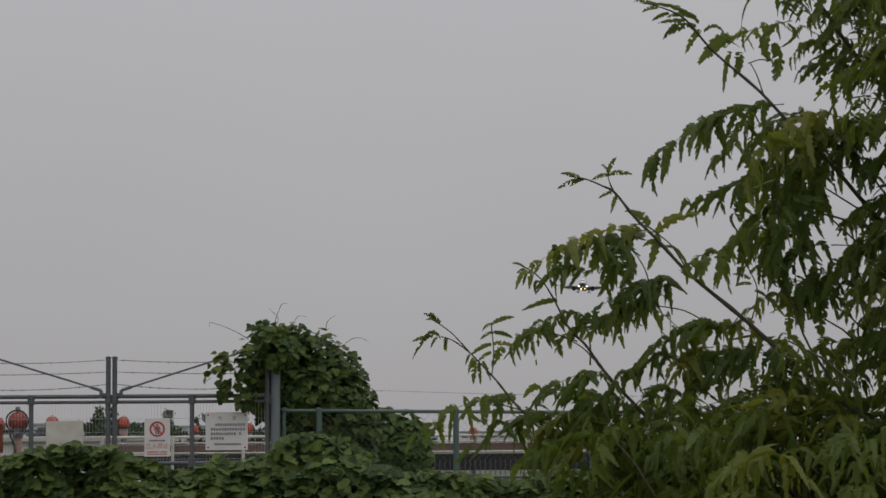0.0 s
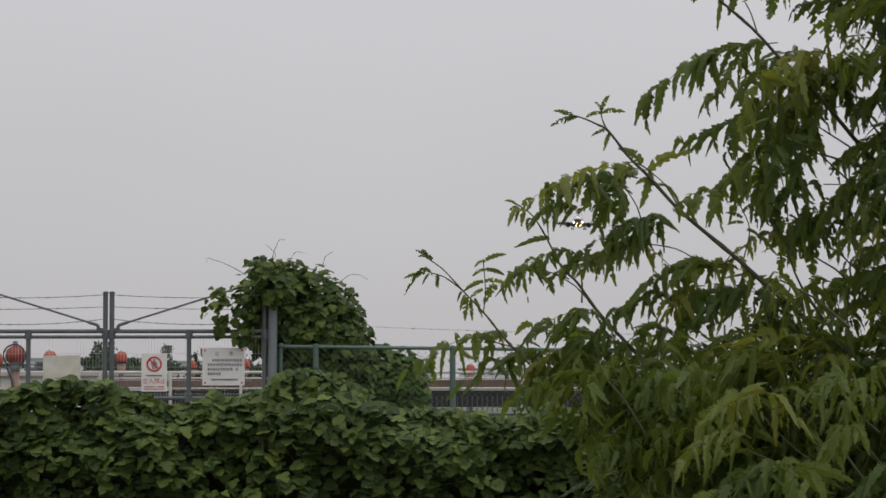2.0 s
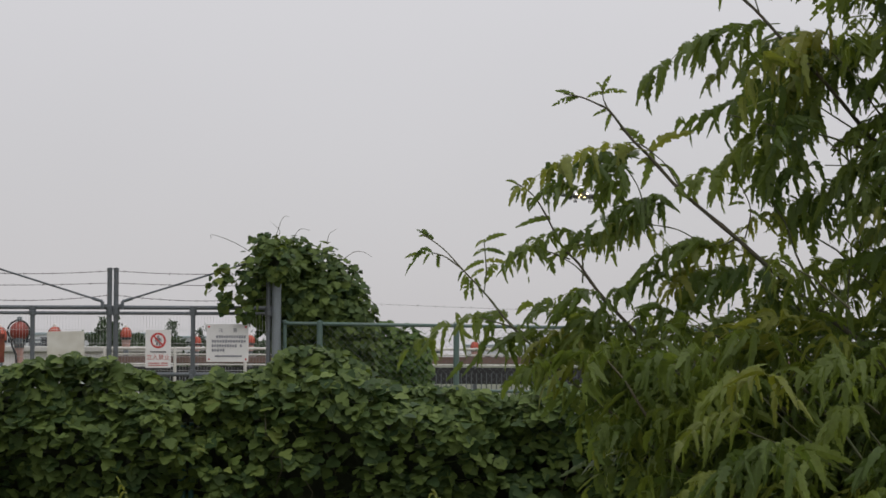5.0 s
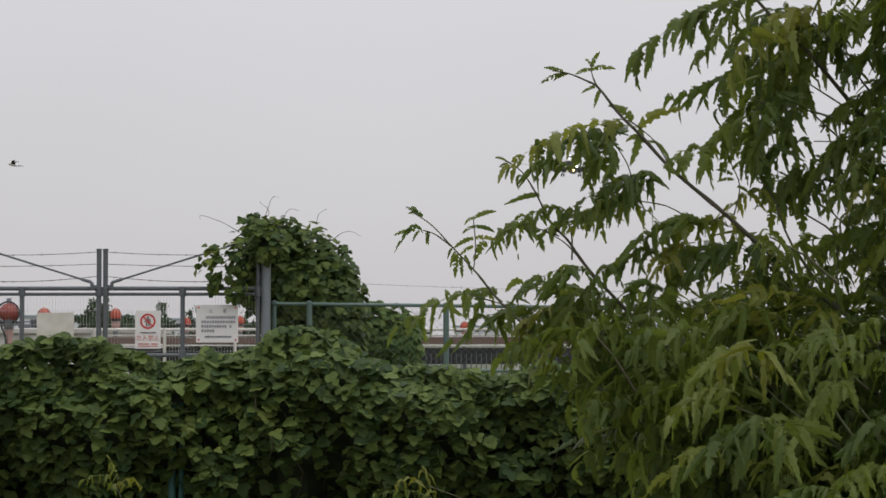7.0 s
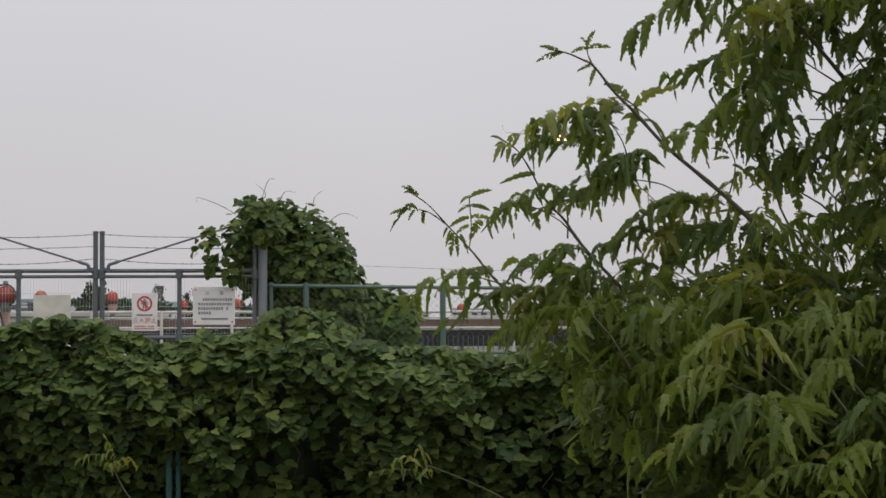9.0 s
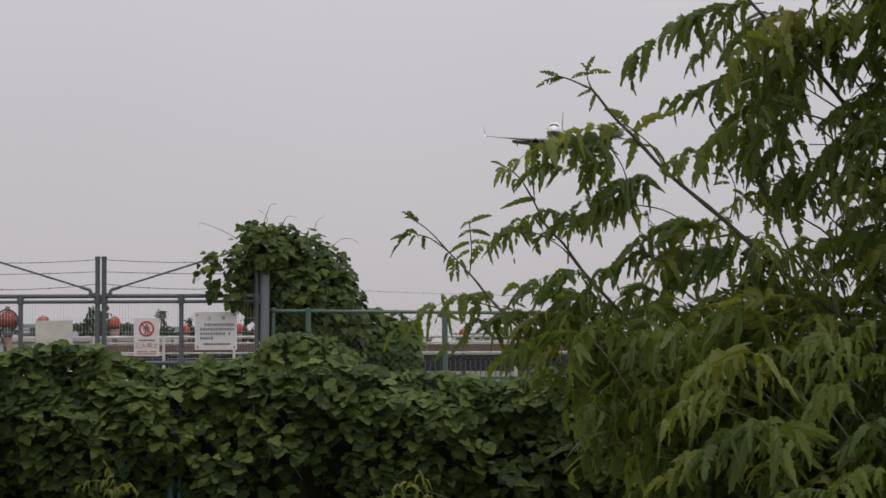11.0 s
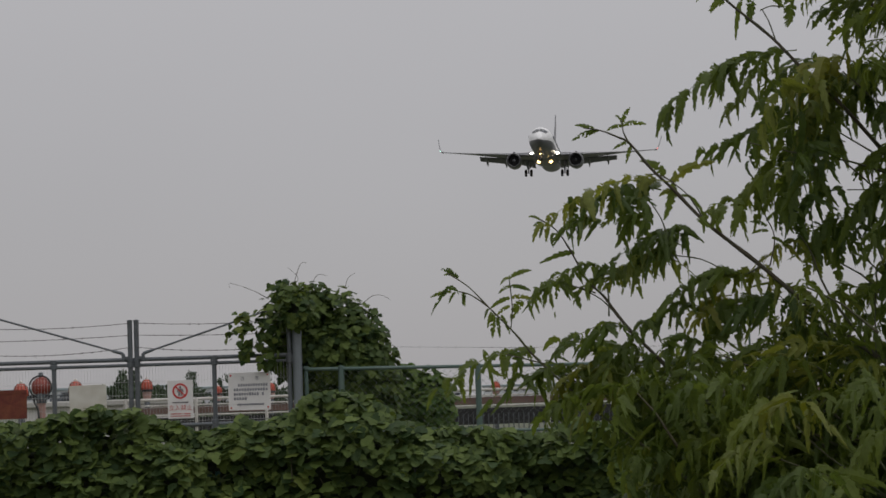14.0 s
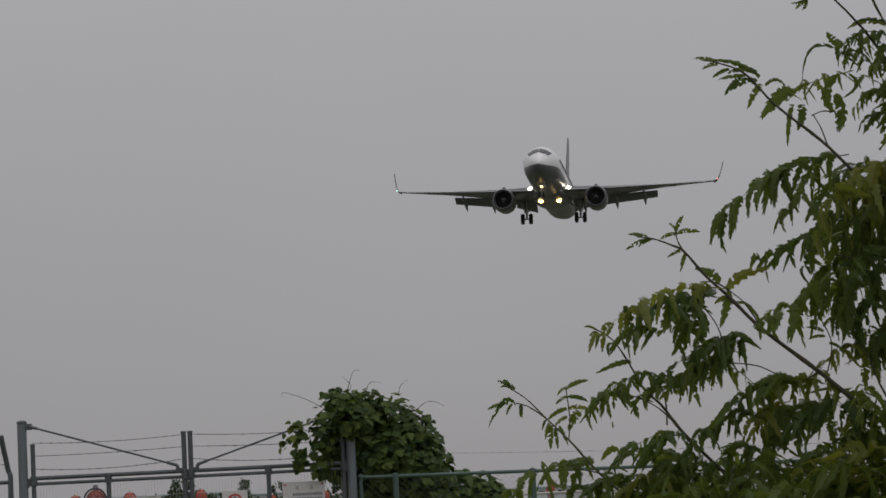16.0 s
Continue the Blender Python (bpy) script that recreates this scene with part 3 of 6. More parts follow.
def dome_lamp(x, y, z, r):
    """A faded orange bell with a pale tip, over a dark band and a pale stem."""
    g = empty("dome_lamp", pose(x, y, 0), "faded orange bell lamp with a pale tip on a grey post", "lamp", "orange lamps")
    bm = bmesh.new()
    lathe(bm, [(r, z - r * 0.95), (r * 1.02, z - r * 0.5), (r * 0.98, z), (r * 0.84, z + r * 0.45), (r * 0.6, z + r * 0.75), (r * 0.32, z + r * 0.92), (0.004, z + r * 0.95)], seg=18)
    part("dome", bm, M_ORANGE, g, smooth=True)
    bm = bmesh.new()
    lathe(bm, [(r * 0.3, z + r * 0.9), (r * 0.3, z + r * 1.15), (r * 0.18, z + r * 1.3), (0.004, z + r * 1.32)], seg=12)
    part("tip", bm, M_RAIL, g, "pale tip")
    for k in range(10):
        a = 2 * math.pi * k / 10
        bm = bmesh.new()
        tube(bm, [(math.cos(a) * r * q, math.sin(a) * r * q, z + r * h) for q, h in ((1.04, -0.9), (1.06, -0.4), (1.0, 0.1), (0.84, 0.52), (0.5, 0.88))], r * 0.05, 5)
        part("guard_rib", bm, M_RUST, g)
    bm = bmesh.new()
    lathe(bm, [(r * 1.08, z - r * 1.35), (r * 1.1, z - r * 0.95), (r * 0.9, z - r * 0.9)], seg=18)
    part("band", bm, M_DARK, g)
    bm = bmesh.new()
    lathe(bm, [(r * 0.6, z - r * 2.8), (r * 0.8, z - r * 2.2), (r * 0.85, z - r * 1.35)], seg=14)
    part("collar", bm, M_STEM, g, "pale pinkish collar")
    bm = bmesh.new()
    tube(bm, [(0, 0, 0), (0, 0, z - r * 2.5)], r * 0.5, 10)
    part("post", bm, M_GALV, g)


beacon(-5.13, 29.7, 1.995, 0.118)
dome_lamp(-6.03, 38.0, 2.05, 0.1)
dome_lamp(-5.34, 41.0, 2.09, 0.088)
dome_lamp(-6.5, 36.0, 2.02, 0.1)
dome_lamp(-4.23, 41.5, 1.97, 0.065)
dome_lamp(0.36, 42.0, 1.9, 0.07)
dome_lamp(-3.35, 41.5, 1.99, 0.07)


# ---- railed walkway behind the fence ----
def walkway():
    g = empty("walkway", pose(0, 40, 0), "red-brown walkway with white pipe railings", "walkway")
    bm = bmesh.new()
    box(bm, (-5.6, 0.14, 1.30), (9, 1.5, 1.42), 0.01)
    part("deck", bm, M_CONC, g)
    for z, t in ((1.655, 0.11),):
        bm = bmesh.new()
        box(bm, (-5.6, 0.05, z - t / 2), (9, 0.09, z + t / 2), 0.006)
        part("board", bm, M_BROWN, g)
    bm = bmesh.new()
    box(bm, (-5.6, 0.06, 1.28), (9, 0.1, 1.54), 0.006)
    part('toe_board', bm, M_DARK, g)
    for z in (1.83, 1.735, 1.575):
        bm = bmesh.new()
        tube(bm, [(-5.6, 0, z), (9, 0, z)], 0.022 if z > 1.8 else 0.014, 8)
        part("rail", bm, M_RAIL, g)
    for i in range(14):
        bm = bmesh.new()
        x = -5.55 + 1.12 * i
        tube(bm, [(x, -0.02, 0.0), (x, -0.02, 1.85)], 0.026, 8)
        part("post", bm, M_RAIL, g)
    bm = bmesh.new()
    for i in range(180):
        x = -5.55 + 0.08 * i
        tube(bm, [(x, 0.02, 0.15), (x, 0.02, 1.45)], 0.008, 4)
    tagged(part("grille", bm, M_GALV, g), kind="stuff")


walkway()


# ---- low concrete cabins at the airfield's edge ----
def cabin(x0, x1, y, h, roof, label, group="airfield buildings"):
    g = empty("cabin", pose(0, y, 0), label, "building", group)
    bm = bmesh.new()
    box(bm, (x0, 0, 0), (x1, 4, h), 0.02)
    part("wall", bm, M_PLASTER, g)
    bm = bmesh.new()
    box(bm, (x0 - 0.15, -0.15, h), (x1 + 0.15, 4.15, h + 0.12), 0.02)
    part("roof", bm, roof, g)
    for xa in (x0 + 0.4, x1 - 0.4):
        bm = bmesh.new()
        tube(bm, [(xa, -0.05, 0.0), (xa, -0.05, h - 0.02)], 0.03, 8)
        part("downpipe", bm, M_RAIL, g)
    return g


cabin(-9.4, -6.2, 52, 1.78, M_CONC, "low white-plastered cabin with a flat concrete roof")


def equipment(x, y, z, h):
    """Grey rooftop equipment: a louvred cabinet beside a lower box with a pipe."""
    g = empty("equipment_cabinet", pose(x, y, z), "grey metal equipment cabinet on the cabin roof", "cabinet")
    bm = bmesh.new()
    box(bm, (-0.1, 0, 0), (0.17, 0.4, h), 0.01)
    part("body", bm, M_GALV, g)
    bm = bmesh.new()
    box(bm, (-0.12, -0.03, h), (0.19, 0.43, h + 0.02), 0.005)
    part("lid", bm, M_GALV, g)
    for k in range(3):
        bm = bmesh.new()
        box(bm, (-0.07, -0.014, h - 0.06 - 0.045 * k), (0.14, -0.002, h - 0.04 - 0.045 * k), 0.002)
        part("louvre", bm, M_DARK, g)
    bm = bmesh.new()
    box(bm, (-0.36, 0.05, 0), (-0.11, 0.4, h * 0.45), 0.01)
    part("side_box", bm, M_GALV, g)
    bm = bmesh.new()
    tube(bm, [(-0.25, 0.1, h * 0.44), (-0.25, 0.1, h * 0.8), (-0.1, 0.1, h * 0.8)], 0.018, 8)
    part("pipe", bm, M_GALV_LT, g)


equipment(-8.5, 52.4, 1.9, 0.17)


# ---- far buildings and trees ----
def far_building(x0, x1, y, h, floors, bays, label):
    g = empty("far_building", pose(0, y, 0), label, "building", "buildings across the airfield")
    bm = bmesh.new()
    box(bm, (x0, 0, 0), (x1, 30, h), 0.1)
    part("wall", bm, M_WALL, g)
    bm = bmesh.new()
    box(bm, (x0 - 0.5, -0.5, h), (x1 + 0.5, 30.5, h + h * 0.1), 0.1)
    part("roof", bm, M_ROOF, g)
    for f in range(floors):
        z = h * (f + 0.35) / floors
        for b in range(bays):
            w = (x1 - x0) / bays
            bm = bmesh.new()
            box(bm, (x0 + w * (b + 0.2), -0.15, z), (x0 + w * (b + 0.8), -0.02, z + h * 0.35 / floors))
            part("window", bm, M_GLASS, g)


far_building(-190, -108, 900, 9.0, 2, 14, "long pale hangar with a blue-grey roof across the airfield")
far_building(-100, -78, 900, 8.0, 2, 6, "pale flat-roofed building across the airfield")
far_building(4, 44, 900, 5.6, 2, 12, "white terminal building with rows of windows")
far_building(52, 90, 950, 6.2, 2, 10, "white terminal building with rows of windows")
far_building(-30, -4, 960, 4.5, 2, 8, "white low building across the airfield")


def blob_tree(x, y, h, r, seed, clumps=70, base=0.35, label="dark green broadleaf tree across the airfield"):
    """A far tree: trunk, limbs and a crown of many small leaf tufts."""
    rng = random.Random(seed)
    g = empty("far_tree", pose(x, y, 0), label, "tree", "trees across the airfield")
    bm = bmesh.new()
    tube(bm, [(0, 0, 0), (0.02 * h, 0, h * 0.4), (0, 0, h * 0.85)], [h * 0.03, h * 0.022, h * 0.008], 7)
    for i in range(6):
        a = rng.uniform(0, 6.28)
        z = h * rng.uniform(0.3, 0.7)
        tube(bm, [(0, 0, z), (r * 0.7 * math.cos(a), r * 0.7 * math.sin(a), z + h * 0.15)], [h * 0.012, h * 0.004], 5)
    part("trunk", bm, M_BARK, g)
    vs, fs = [], []
    for i in range(clumps * 16):
        if i % 16 == 0:
            a, u = rng.uniform(0, 6.28), rng.random() ** 0.6
            zc = h * rng.uniform(base, 1.0)
            lim = r * (1 - ((zc / h - 0.55) / 0.55) ** 2) ** 0.5 if abs(zc / h - 0.55) < 0.55 else 0.1
            c = Vector((lim * u * math.cos(a), lim * u * math.sin(a), zc))
        p = c + Vector((rng.gauss(0, 1), rng.gauss(0, 1), rng.gauss(0, 1))) * r * 0.13
        s = r * rng.uniform(0.08, 0.16)
        q = Euler((rng.uniform(0, 6), rng.uniform(0, 6), rng.uniform(0, 6))).to_matrix()
        k = len(vs)
        for d in ((-1, 0, 0), (0, -0.6, 0.1), (1, 0, 0), (0, 0.6, 0.1)):
            vs.append(p + q @ Vector(d) * s)
        fs.append((k, k + 1, k + 2, k + 3))
    add_mesh("crown", vs, fs, M_FARLEAF, g, kind="stuff")


rt = random.Random(21)
for i, (x, y, h, r) in enumerate(((-12.9, 95, 3.05, 0.85), (-13.7, 96, 2.5, 0.7), (-12.0, 96, 2.45, 0.7), (-9.9, 90, 2.3, 0.55), (-10.3, 92, 2.95, 0.35), (-9.2, 93, 2.75, 0.5),
                                  (-11.2, 92, 2.1, 0.8), (-8.4, 92, 2.5, 0.7), (-7.4, 92, 2.35, 0.6), (-14.6, 92, 2.0, 0.6), (-6.6, 94, 2.5, 0.7), (-8.0, 60, 2.1, 0.6))):
    blob_tree(x, y, h, r, 100 + i)


# ---- airliner: nose towards -y, origin between the engine inlets on the body's axis ----
def wing_panel(bm, secs, mi=0):
    """Skin through sections (x, y_lead, chord, z, thickness, nose-down degrees)."""
    prof = [(0, 0), (0.06, 0.45), (0.25, 0.62), (0.55, 0.45), (1, 0.02), (0.55, -0.3), (0.25, -0.38), (0.06, -0.3)]
    rings = []
    for x, y, c, z, t, tw in secs:
        ca, sa = math.cos(radians(tw)), math.sin(radians(tw))
        rings.append([bm.verts.new((x, y + c * (u * ca) + t * v * sa, z + t * v * ca - c * u * sa)) for u, v in prof])
    n = len(prof)
    for a, b in zip(rings, rings[1:]):
        for k in range(n):
            bm.faces.new((a[k], a[(k + 1) % n], b[(k + 1) % n], b[k])).material_index = mi
    bm.faces.new(rings[0])
    bm.faces.new(rings[-1])
    bmesh.ops.recalc_face_normals(bm, faces=bm.faces[:])


def airliner():
    g = empty("airliner", pose(0, 0, 0), "white twin-engine airliner landing with gear and flaps down, lights on", "airliner")
    # body
    st = [(-12.2, 0.02, -0.55), (-12.1, 0.28, -0.53), (-11.7, 0.66, -0.47), (-11.0, 1.05, -0.36), (-10.2, 1.36, -0.22), (-9.3, 1.62, -0.1),
          (-8.2, 1.81, -0.02), (-6.8, 1.88, 0), (0, 1.88, 0), (10, 1.88, 0), (15, 1.8, 0.08), (19, 1.5, 0.35), (23, 1.0, 0.8), (26, 0.5, 1.15), (27.2, 0.18, 1.3)]
    bm = bmesh.new()
    seg, rings = 32, []
    for y, r, z in st:
        rings.append([bm.verts.new((r * math.cos(a), y, z + r * 1.05 * math.sin(a))) for a in (2 * math.pi * k / seg for k in range(seg))])
    for a, b in zip(rings, rings[1:]):
        for k in range(seg):
            f = bm.faces.new((a[k], a[(k + 1) % seg], b[(k + 1) % seg], b[k]))
            ang = 360 * (k + 0.5) / seg
            f.material_index = 1 if 196 < ang < 344 else 0
    bm.faces.new(rings[0])
    bm.faces.new(rings[-1])
    bmesh.ops.recalc_face_normals(bm, faces=bm.faces[:])
    part("fuselage", bm, [M_WHITE, M_BELLY], g, "white fuselage with a grey belly", True)
    bm = bmesh.new()
    ball(bm, (0, 3.5, -1.45), 1.0, 20, 12, (2.05, 6.0, 0.85))
    part("belly_fairing", bm, M_BELLY, g, "", True)
    # cockpit glass: six panes round the nose
    for s in (-1, 1):
        for a0, a1 in ((1, 25), (26, 52)):
            bm = bmesh.new()
            vs = []
            wrap = 0.35 if a1 > 40 else 0.0
            for a, (y, r, z) in ((a0, (-10.85, 1.13, -0.33)), (a1, (-10.85 + wrap, 1.14 + 0.37 * wrap, -0.33 + 0.17 * wrap)), (a1, (-10.0 + wrap, 1.46 + 0.28 * wrap, -0.19 + 0.12 * wrap)), (a0, (-10.0, 1.46, -0.19))):
                ang = radians(90 - a)
                vs.append(bm.verts.new((s * r * math.cos(ang), y, z + r * 1.05 * math.sin(ang))))
            bm.faces.new(vs if s > 0 else vs[::-1])
            ex = bmesh.ops.extrude_face_region(bm, geom=bm.faces[:])
            for v in ex["geom"]:
                if isinstance(v, bmesh.types.BMVert):
                    v.co += Vector((0.02 * s, -0.05, 0.035))
            part("cockpit_window", bm, M_GLASS, g)
    # cabin windows
    for s in (-1, 1):
        bm = bmesh.new()
        for i in range(40):
            y = -7.5 + i * 0.62
            box(bm, (s * 1.83, y, 0.3), (s * 1.885, y + 0.25, 0.66), 0.0)
        tagged(part("cabin_windows", bm, M_GLASS, g), kind="stuff")
    for s in (-1, 1):
        # wing
        bm = bmesh.new()
        wing_panel(bm, [(s * 1.3, -0.6, 8.0, -1.25, 1.0, -1), (s * 5.6, 2.1, 5.2, -0.75, 0.5, 0), (s * 11.5, 5.2, 2.8, -0.1, 0.2, -3), (s * 16.9, 8.1, 1.3, 0.62, 0.1, -5)])
        part("wing", bm, M_BELLY, g)
        bm = bmesh.new()
        wing_panel(bm, [(s * 16.85, 8.1, 1.3, 0.62, 0.11, 2), (s * 17.25, 8.5, 1.2, 0.82, 0.1, 0)])
        base = [(17.2, 8.5, 1.5, 0.78), (17.5, 9.1, 1.15, 1.4), (17.75, 9.9, 0.75, 2.4), (17.9, 10.5, 0.45, 3.1)]
        rr = []
        for x, y, c, z in base:
            rr.append([bm.verts.new((s * (x + dx), y + c * u, z)) for u, dx in ((0, 0), (0.3, 0.06), (1, 0), (0.3, -0.06))])
        for a, b in zip(rr, rr[1:]):
            for k in range(4):
                bm.faces.new((a[k], a[(k + 1) % 4], b[(k + 1) % 4], b[k]))
        bm.faces.new(rr[-1])
        part("winglet", bm, M_BELLY, g, "upswept winglet")
        # slats and flaps
        for xs in ((2.3, 3.9), (5.9, 11.0), (11.2, 16.2)):
            bm = bmesh.new()
            secs = []
            for x in xs:
                f = (x - 1.3) / 15.6
                yl = -0.6 + (x - 1.3) * 0.6 if x < 5.6 else 2.1 + (x - 5.6) * 0.53
                zl = -1.25 + (x - 1.3) * 0.116 if x < 5.6 else -0.75 + (x - 5.6) * 0.118
                secs.append((s * x, yl - 0.3, 0.62 - 0.32 * f, zl - 0.08, 0.12 - 0.05 * f, -10))
            wing_panel(bm, secs)
            part("slat", bm, M_STEEL, g)
        for x0, x1, c in ((2.0, 4.2, 2.3), (5.4, 10.9, 1.7)):
            bm = bmesh.new()
            secs = []
            for x in (x0, x1):
                te = 7.3 if x < 5.6 else 7.3 + (x - 5.6) * 0.2
                zt = -1.15 + max(0, x - 2) * 0.085
                secs.append((s * x, te - 0.5, c * (1 - 0.3 * (x == x1)), zt + 0.12, 0.26, 27))
            wing_panel(bm, secs)
            part("flap", bm, M_FLAP, g)
        for x, ln in ((3.2, 3.0), (6.6, 3.2), (9.6, 2.8)):
            bm = bmesh.new()
            z = -1.45 + (x - 2) * 0.1
            tube(bm, [(s * x, 4.2, z), (s * x, 5.4, z - 0.28), (s * x, 7.2, z - 0.55), (s * x, 7.6 + ln * 0.25, z - 1.0)], [0.03, 0.2, 0.2, 0.04], 8)
            part("flap_fairing", bm, M_FLAP, g, "", True)
        # engine
        bm = bmesh.new()
        ex, ez = s * 4.83, -1.95
        lathe(bm, [(0.88, 0.5), (0.9, 0.1), (0.95, -0.08), (1.02, -0.1), (1.1, 0.05), (1.2, 0.6), (1.22, 1.6), (1.12, 2.8), (0.88, 3.9), (0.8, 3.9)], (ex, 0, ez), "Y", 28, caps=False)
        nac = part("engine", bm, M_BELLY, g, "grey engine nacelle", True)
        bm = bmesh.new()
        lathe(bm, [(0.89, 0.14), (0.9, 0.1), (0.945, -0.09), (1.02, -0.112), (1.09, 0.0), (1.13, 0.14)], (ex, -0.006, ez), "Y", 28, caps=False)
        part("inlet_lip", bm, M_LIP, nac, "dull metal inlet lip", True)
        bm = bmesh.new()
        lathe(bm, [(0.004, 0.1), (0.12, 0.25), (0.24, 0.5), (0.26, 0.62)], (ex, 0, ez), "Y", 14)
        part("spinner", bm, M_FLAP, nac, "", True)
        bm = bmesh.new()
        for k in range(24):
            m = Matrix.Translation((ex, 0.62, ez)) @ Matrix.Rotation(2 * math.pi * k / 24, 4, "Y") @ Matrix.Rotation(radians(35), 4, "Z")
            box(bm, (-0.09, -0.01, 0.2), (0.09, 0.01, 0.89), m=m)
        lathe(bm, [(0.9, 0.8), (0.05, 0.82)], (ex, 0, ez), "Y", 20)
        part("fan", bm, M_DARK, nac)
        bm = bmesh.new()
        lathe(bm, [(0.6, 3.2), (0.55, 4.4), (0.3, 5.0), (0.02, 5.4)], (ex, 0, ez), "Y", 18)
        part("exhaust_cone", bm, M_FLAP, nac, "", True)
        bm = bmesh.new()
        box(bm, (ex - 0.16, 0.9, ez + 0.9), (ex + 0.16, 5.5, ez + 1.45), 0.08)
        part("pylon", bm, M_BELLY, g)
        # main gear
        gear = bmesh.new()
        gx = s * 2.86
        tube(gear, [(gx, 4.9, -1.4), (gx, 4.9, -3.35)], [0.16, 0.11], 10)
        tube(gear, [(gx - s * 1.2, 4.9, -1.6), (gx, 4.9, -2.7)], 0.07, 8)
        tube(gear, [(gx - 0.5, 4.9, -3.35), (gx + 0.5, 4.9, -3.35)], 0.08, 8)
        mg = part("main_gear", gear, M_STEEL, g)
        for dx in (-0.43, 0.43):
            bm = bmesh.new()
            lathe(bm, [(0.3, -0.16), (0.5, -0.18), (0.57, -0.1), (0.57, 0.1), (0.5, 0.18), (0.3, 0.16)], (gx + dx, 4.9, -3.35), "X", 20)
            part("wheel", bm, M_TYRE, mg, "", True)
        bm = bmesh.new()
        box(bm, (gx + s * 0.2, 4.6, -2.7), (gx + s * 0.25, 5.5, -1.5), 0.02)
        part("gear_door", bm, M_BELLY, mg)
        # tailplane
        bm = bmesh.new()
        wing_panel(bm, [(s * 0.5, 20.4, 4.2, 1.3, 0.4, 0), (s * 7.1, 24.6, 1.6, 2.1, 0.16, 0)])
        part("tailplane", bm, M_BELLY, g)
        # lights
        for x, y, z, r, mm, nm in ((2.0, 0.3, -1.0, 0.25, M_LAMP, "landing_light"), (0.95, 1.0, -2.1, 0.27, M_LAMP_WARM, "landing_light"), (17.3, 8.6, 0.86, 0.07, M_NAVR if s > 0 else M_NAVG, "position_light")):
            bm = bmesh.new()
            ball(bm, (s * x, y - 0.15, z), r, 12, 8)
            part(nm, bm, mm, g)
    # nose gear
    gear = bmesh.new()
    tube(gear, [(0, -8.3, -1.6), (0, -8.3, -3.0)], [0.11, 0.08], 10)
    tube(gear, [(0, -7.2, -1.7), (0, -8.2, -2.5)], 0.05, 8)
    tube(gear, [(-0.3, -8.3, -3.0), (0.3, -8.3, -3.0)], 0.05, 8)
    ng = part("nose_gear", gear, M_STEEL, g)
    for dx in (-0.22, 0.22):
        bm = bmesh.new()
        lathe(bm, [(0.16, -0.09), (0.3, -0.1), (0.34, -0.05), (0.34, 0.05), (0.3, 0.1), (0.16, 0.09)], (dx, -8.3, -3.0), "X", 16)
        part("wheel", bm, M_TYRE, ng, "", True)
    for s in (-1, 1):
        bm = bmesh.new()
        box(bm, (s * 0.35, -9.3, -2.35), (s * 0.39, -7.4, -1.7), 0.01)
        part("gear_door", bm, M_BELLY, ng)
    bm = bmesh.new()
    ball(bm, (0, -8.55, -2.25), 0.12, 10, 8)
    part("taxi_light", bm, M_LAMP_WARM, ng)
    # fin
    bm = bmesh.new()
    rr = []
    for y, c, z, t in ((14.5, 10.6, 1.7, 0.1), (19.6, 6.2, 2.6, 0.13), (24.4, 2.6, 8.9, 0.06), (24.8, 2.0, 9.2, 0.06)):
        rr.append([bm.verts.new((dx * t, y + c * u, z)) for u, dx in ((0, 0), (0.25, 1), (0.6, 0.8), (1, 0.05), (0.6, -0.8), (0.25, -1))])
    for a, b in zip(rr, rr[1:]):
        for k in range(6):
            bm.faces.new((a[k], a[(k + 1) % 6], b[(k + 1) % 6], b[k]))
    bm.faces.new(rr[-1])
    bmesh.ops.recalc_face_normals(bm, faces=bm.faces[:])
    part("fin", bm, M_BELLY, g)
    return g


AIRLINER = airliner()


# ---- a small bird crossing ----
def bird():
    g = empty("bird", pose(0, 0, 0), "small dark swallow with pale underside in flight", "bird")
    bm = bmesh.new()
    tube(bm, [(-0.05, 0, 0), (-0.035, 0, 0.004), (0, 0, 0), (0.04, 0, -0.002), (0.065, 0, 0.0)], [0.003, 0.011, 0.014, 0.008, 0.002], 8)
    part("body", bm, M_BIRDW, g, "", True)
    for s in (-1, 1):
        bm = bmesh.new()
        top = [bm.verts.new(p) for p in ((-0.025, 0, 0.008), (-0.012, s * 0.05, 0.035), (0.035, s * 0.11, 0.045), (0.012, s * 0.045, 0.03), (0.02, 0, 0.006))]
        f = bm.faces.new(top)
        ex = bmesh.ops.extrude_face_region(bm, geom=[f])
        for v in ex["geom"]:
            if isinstance(v, bmesh.types.BMVert):
                v.co.z += 0.003
        part("wing", bm, M_BIRD, g)
        bm = bmesh.new()
        tube(bm, [(0.055, 0, 0), (0.1, s * 0.018, 0.002)], [0.006, 0.001], 5)
        part("tail_feather", bm, M_BIRD, g)
    return g


BIRD = bird()


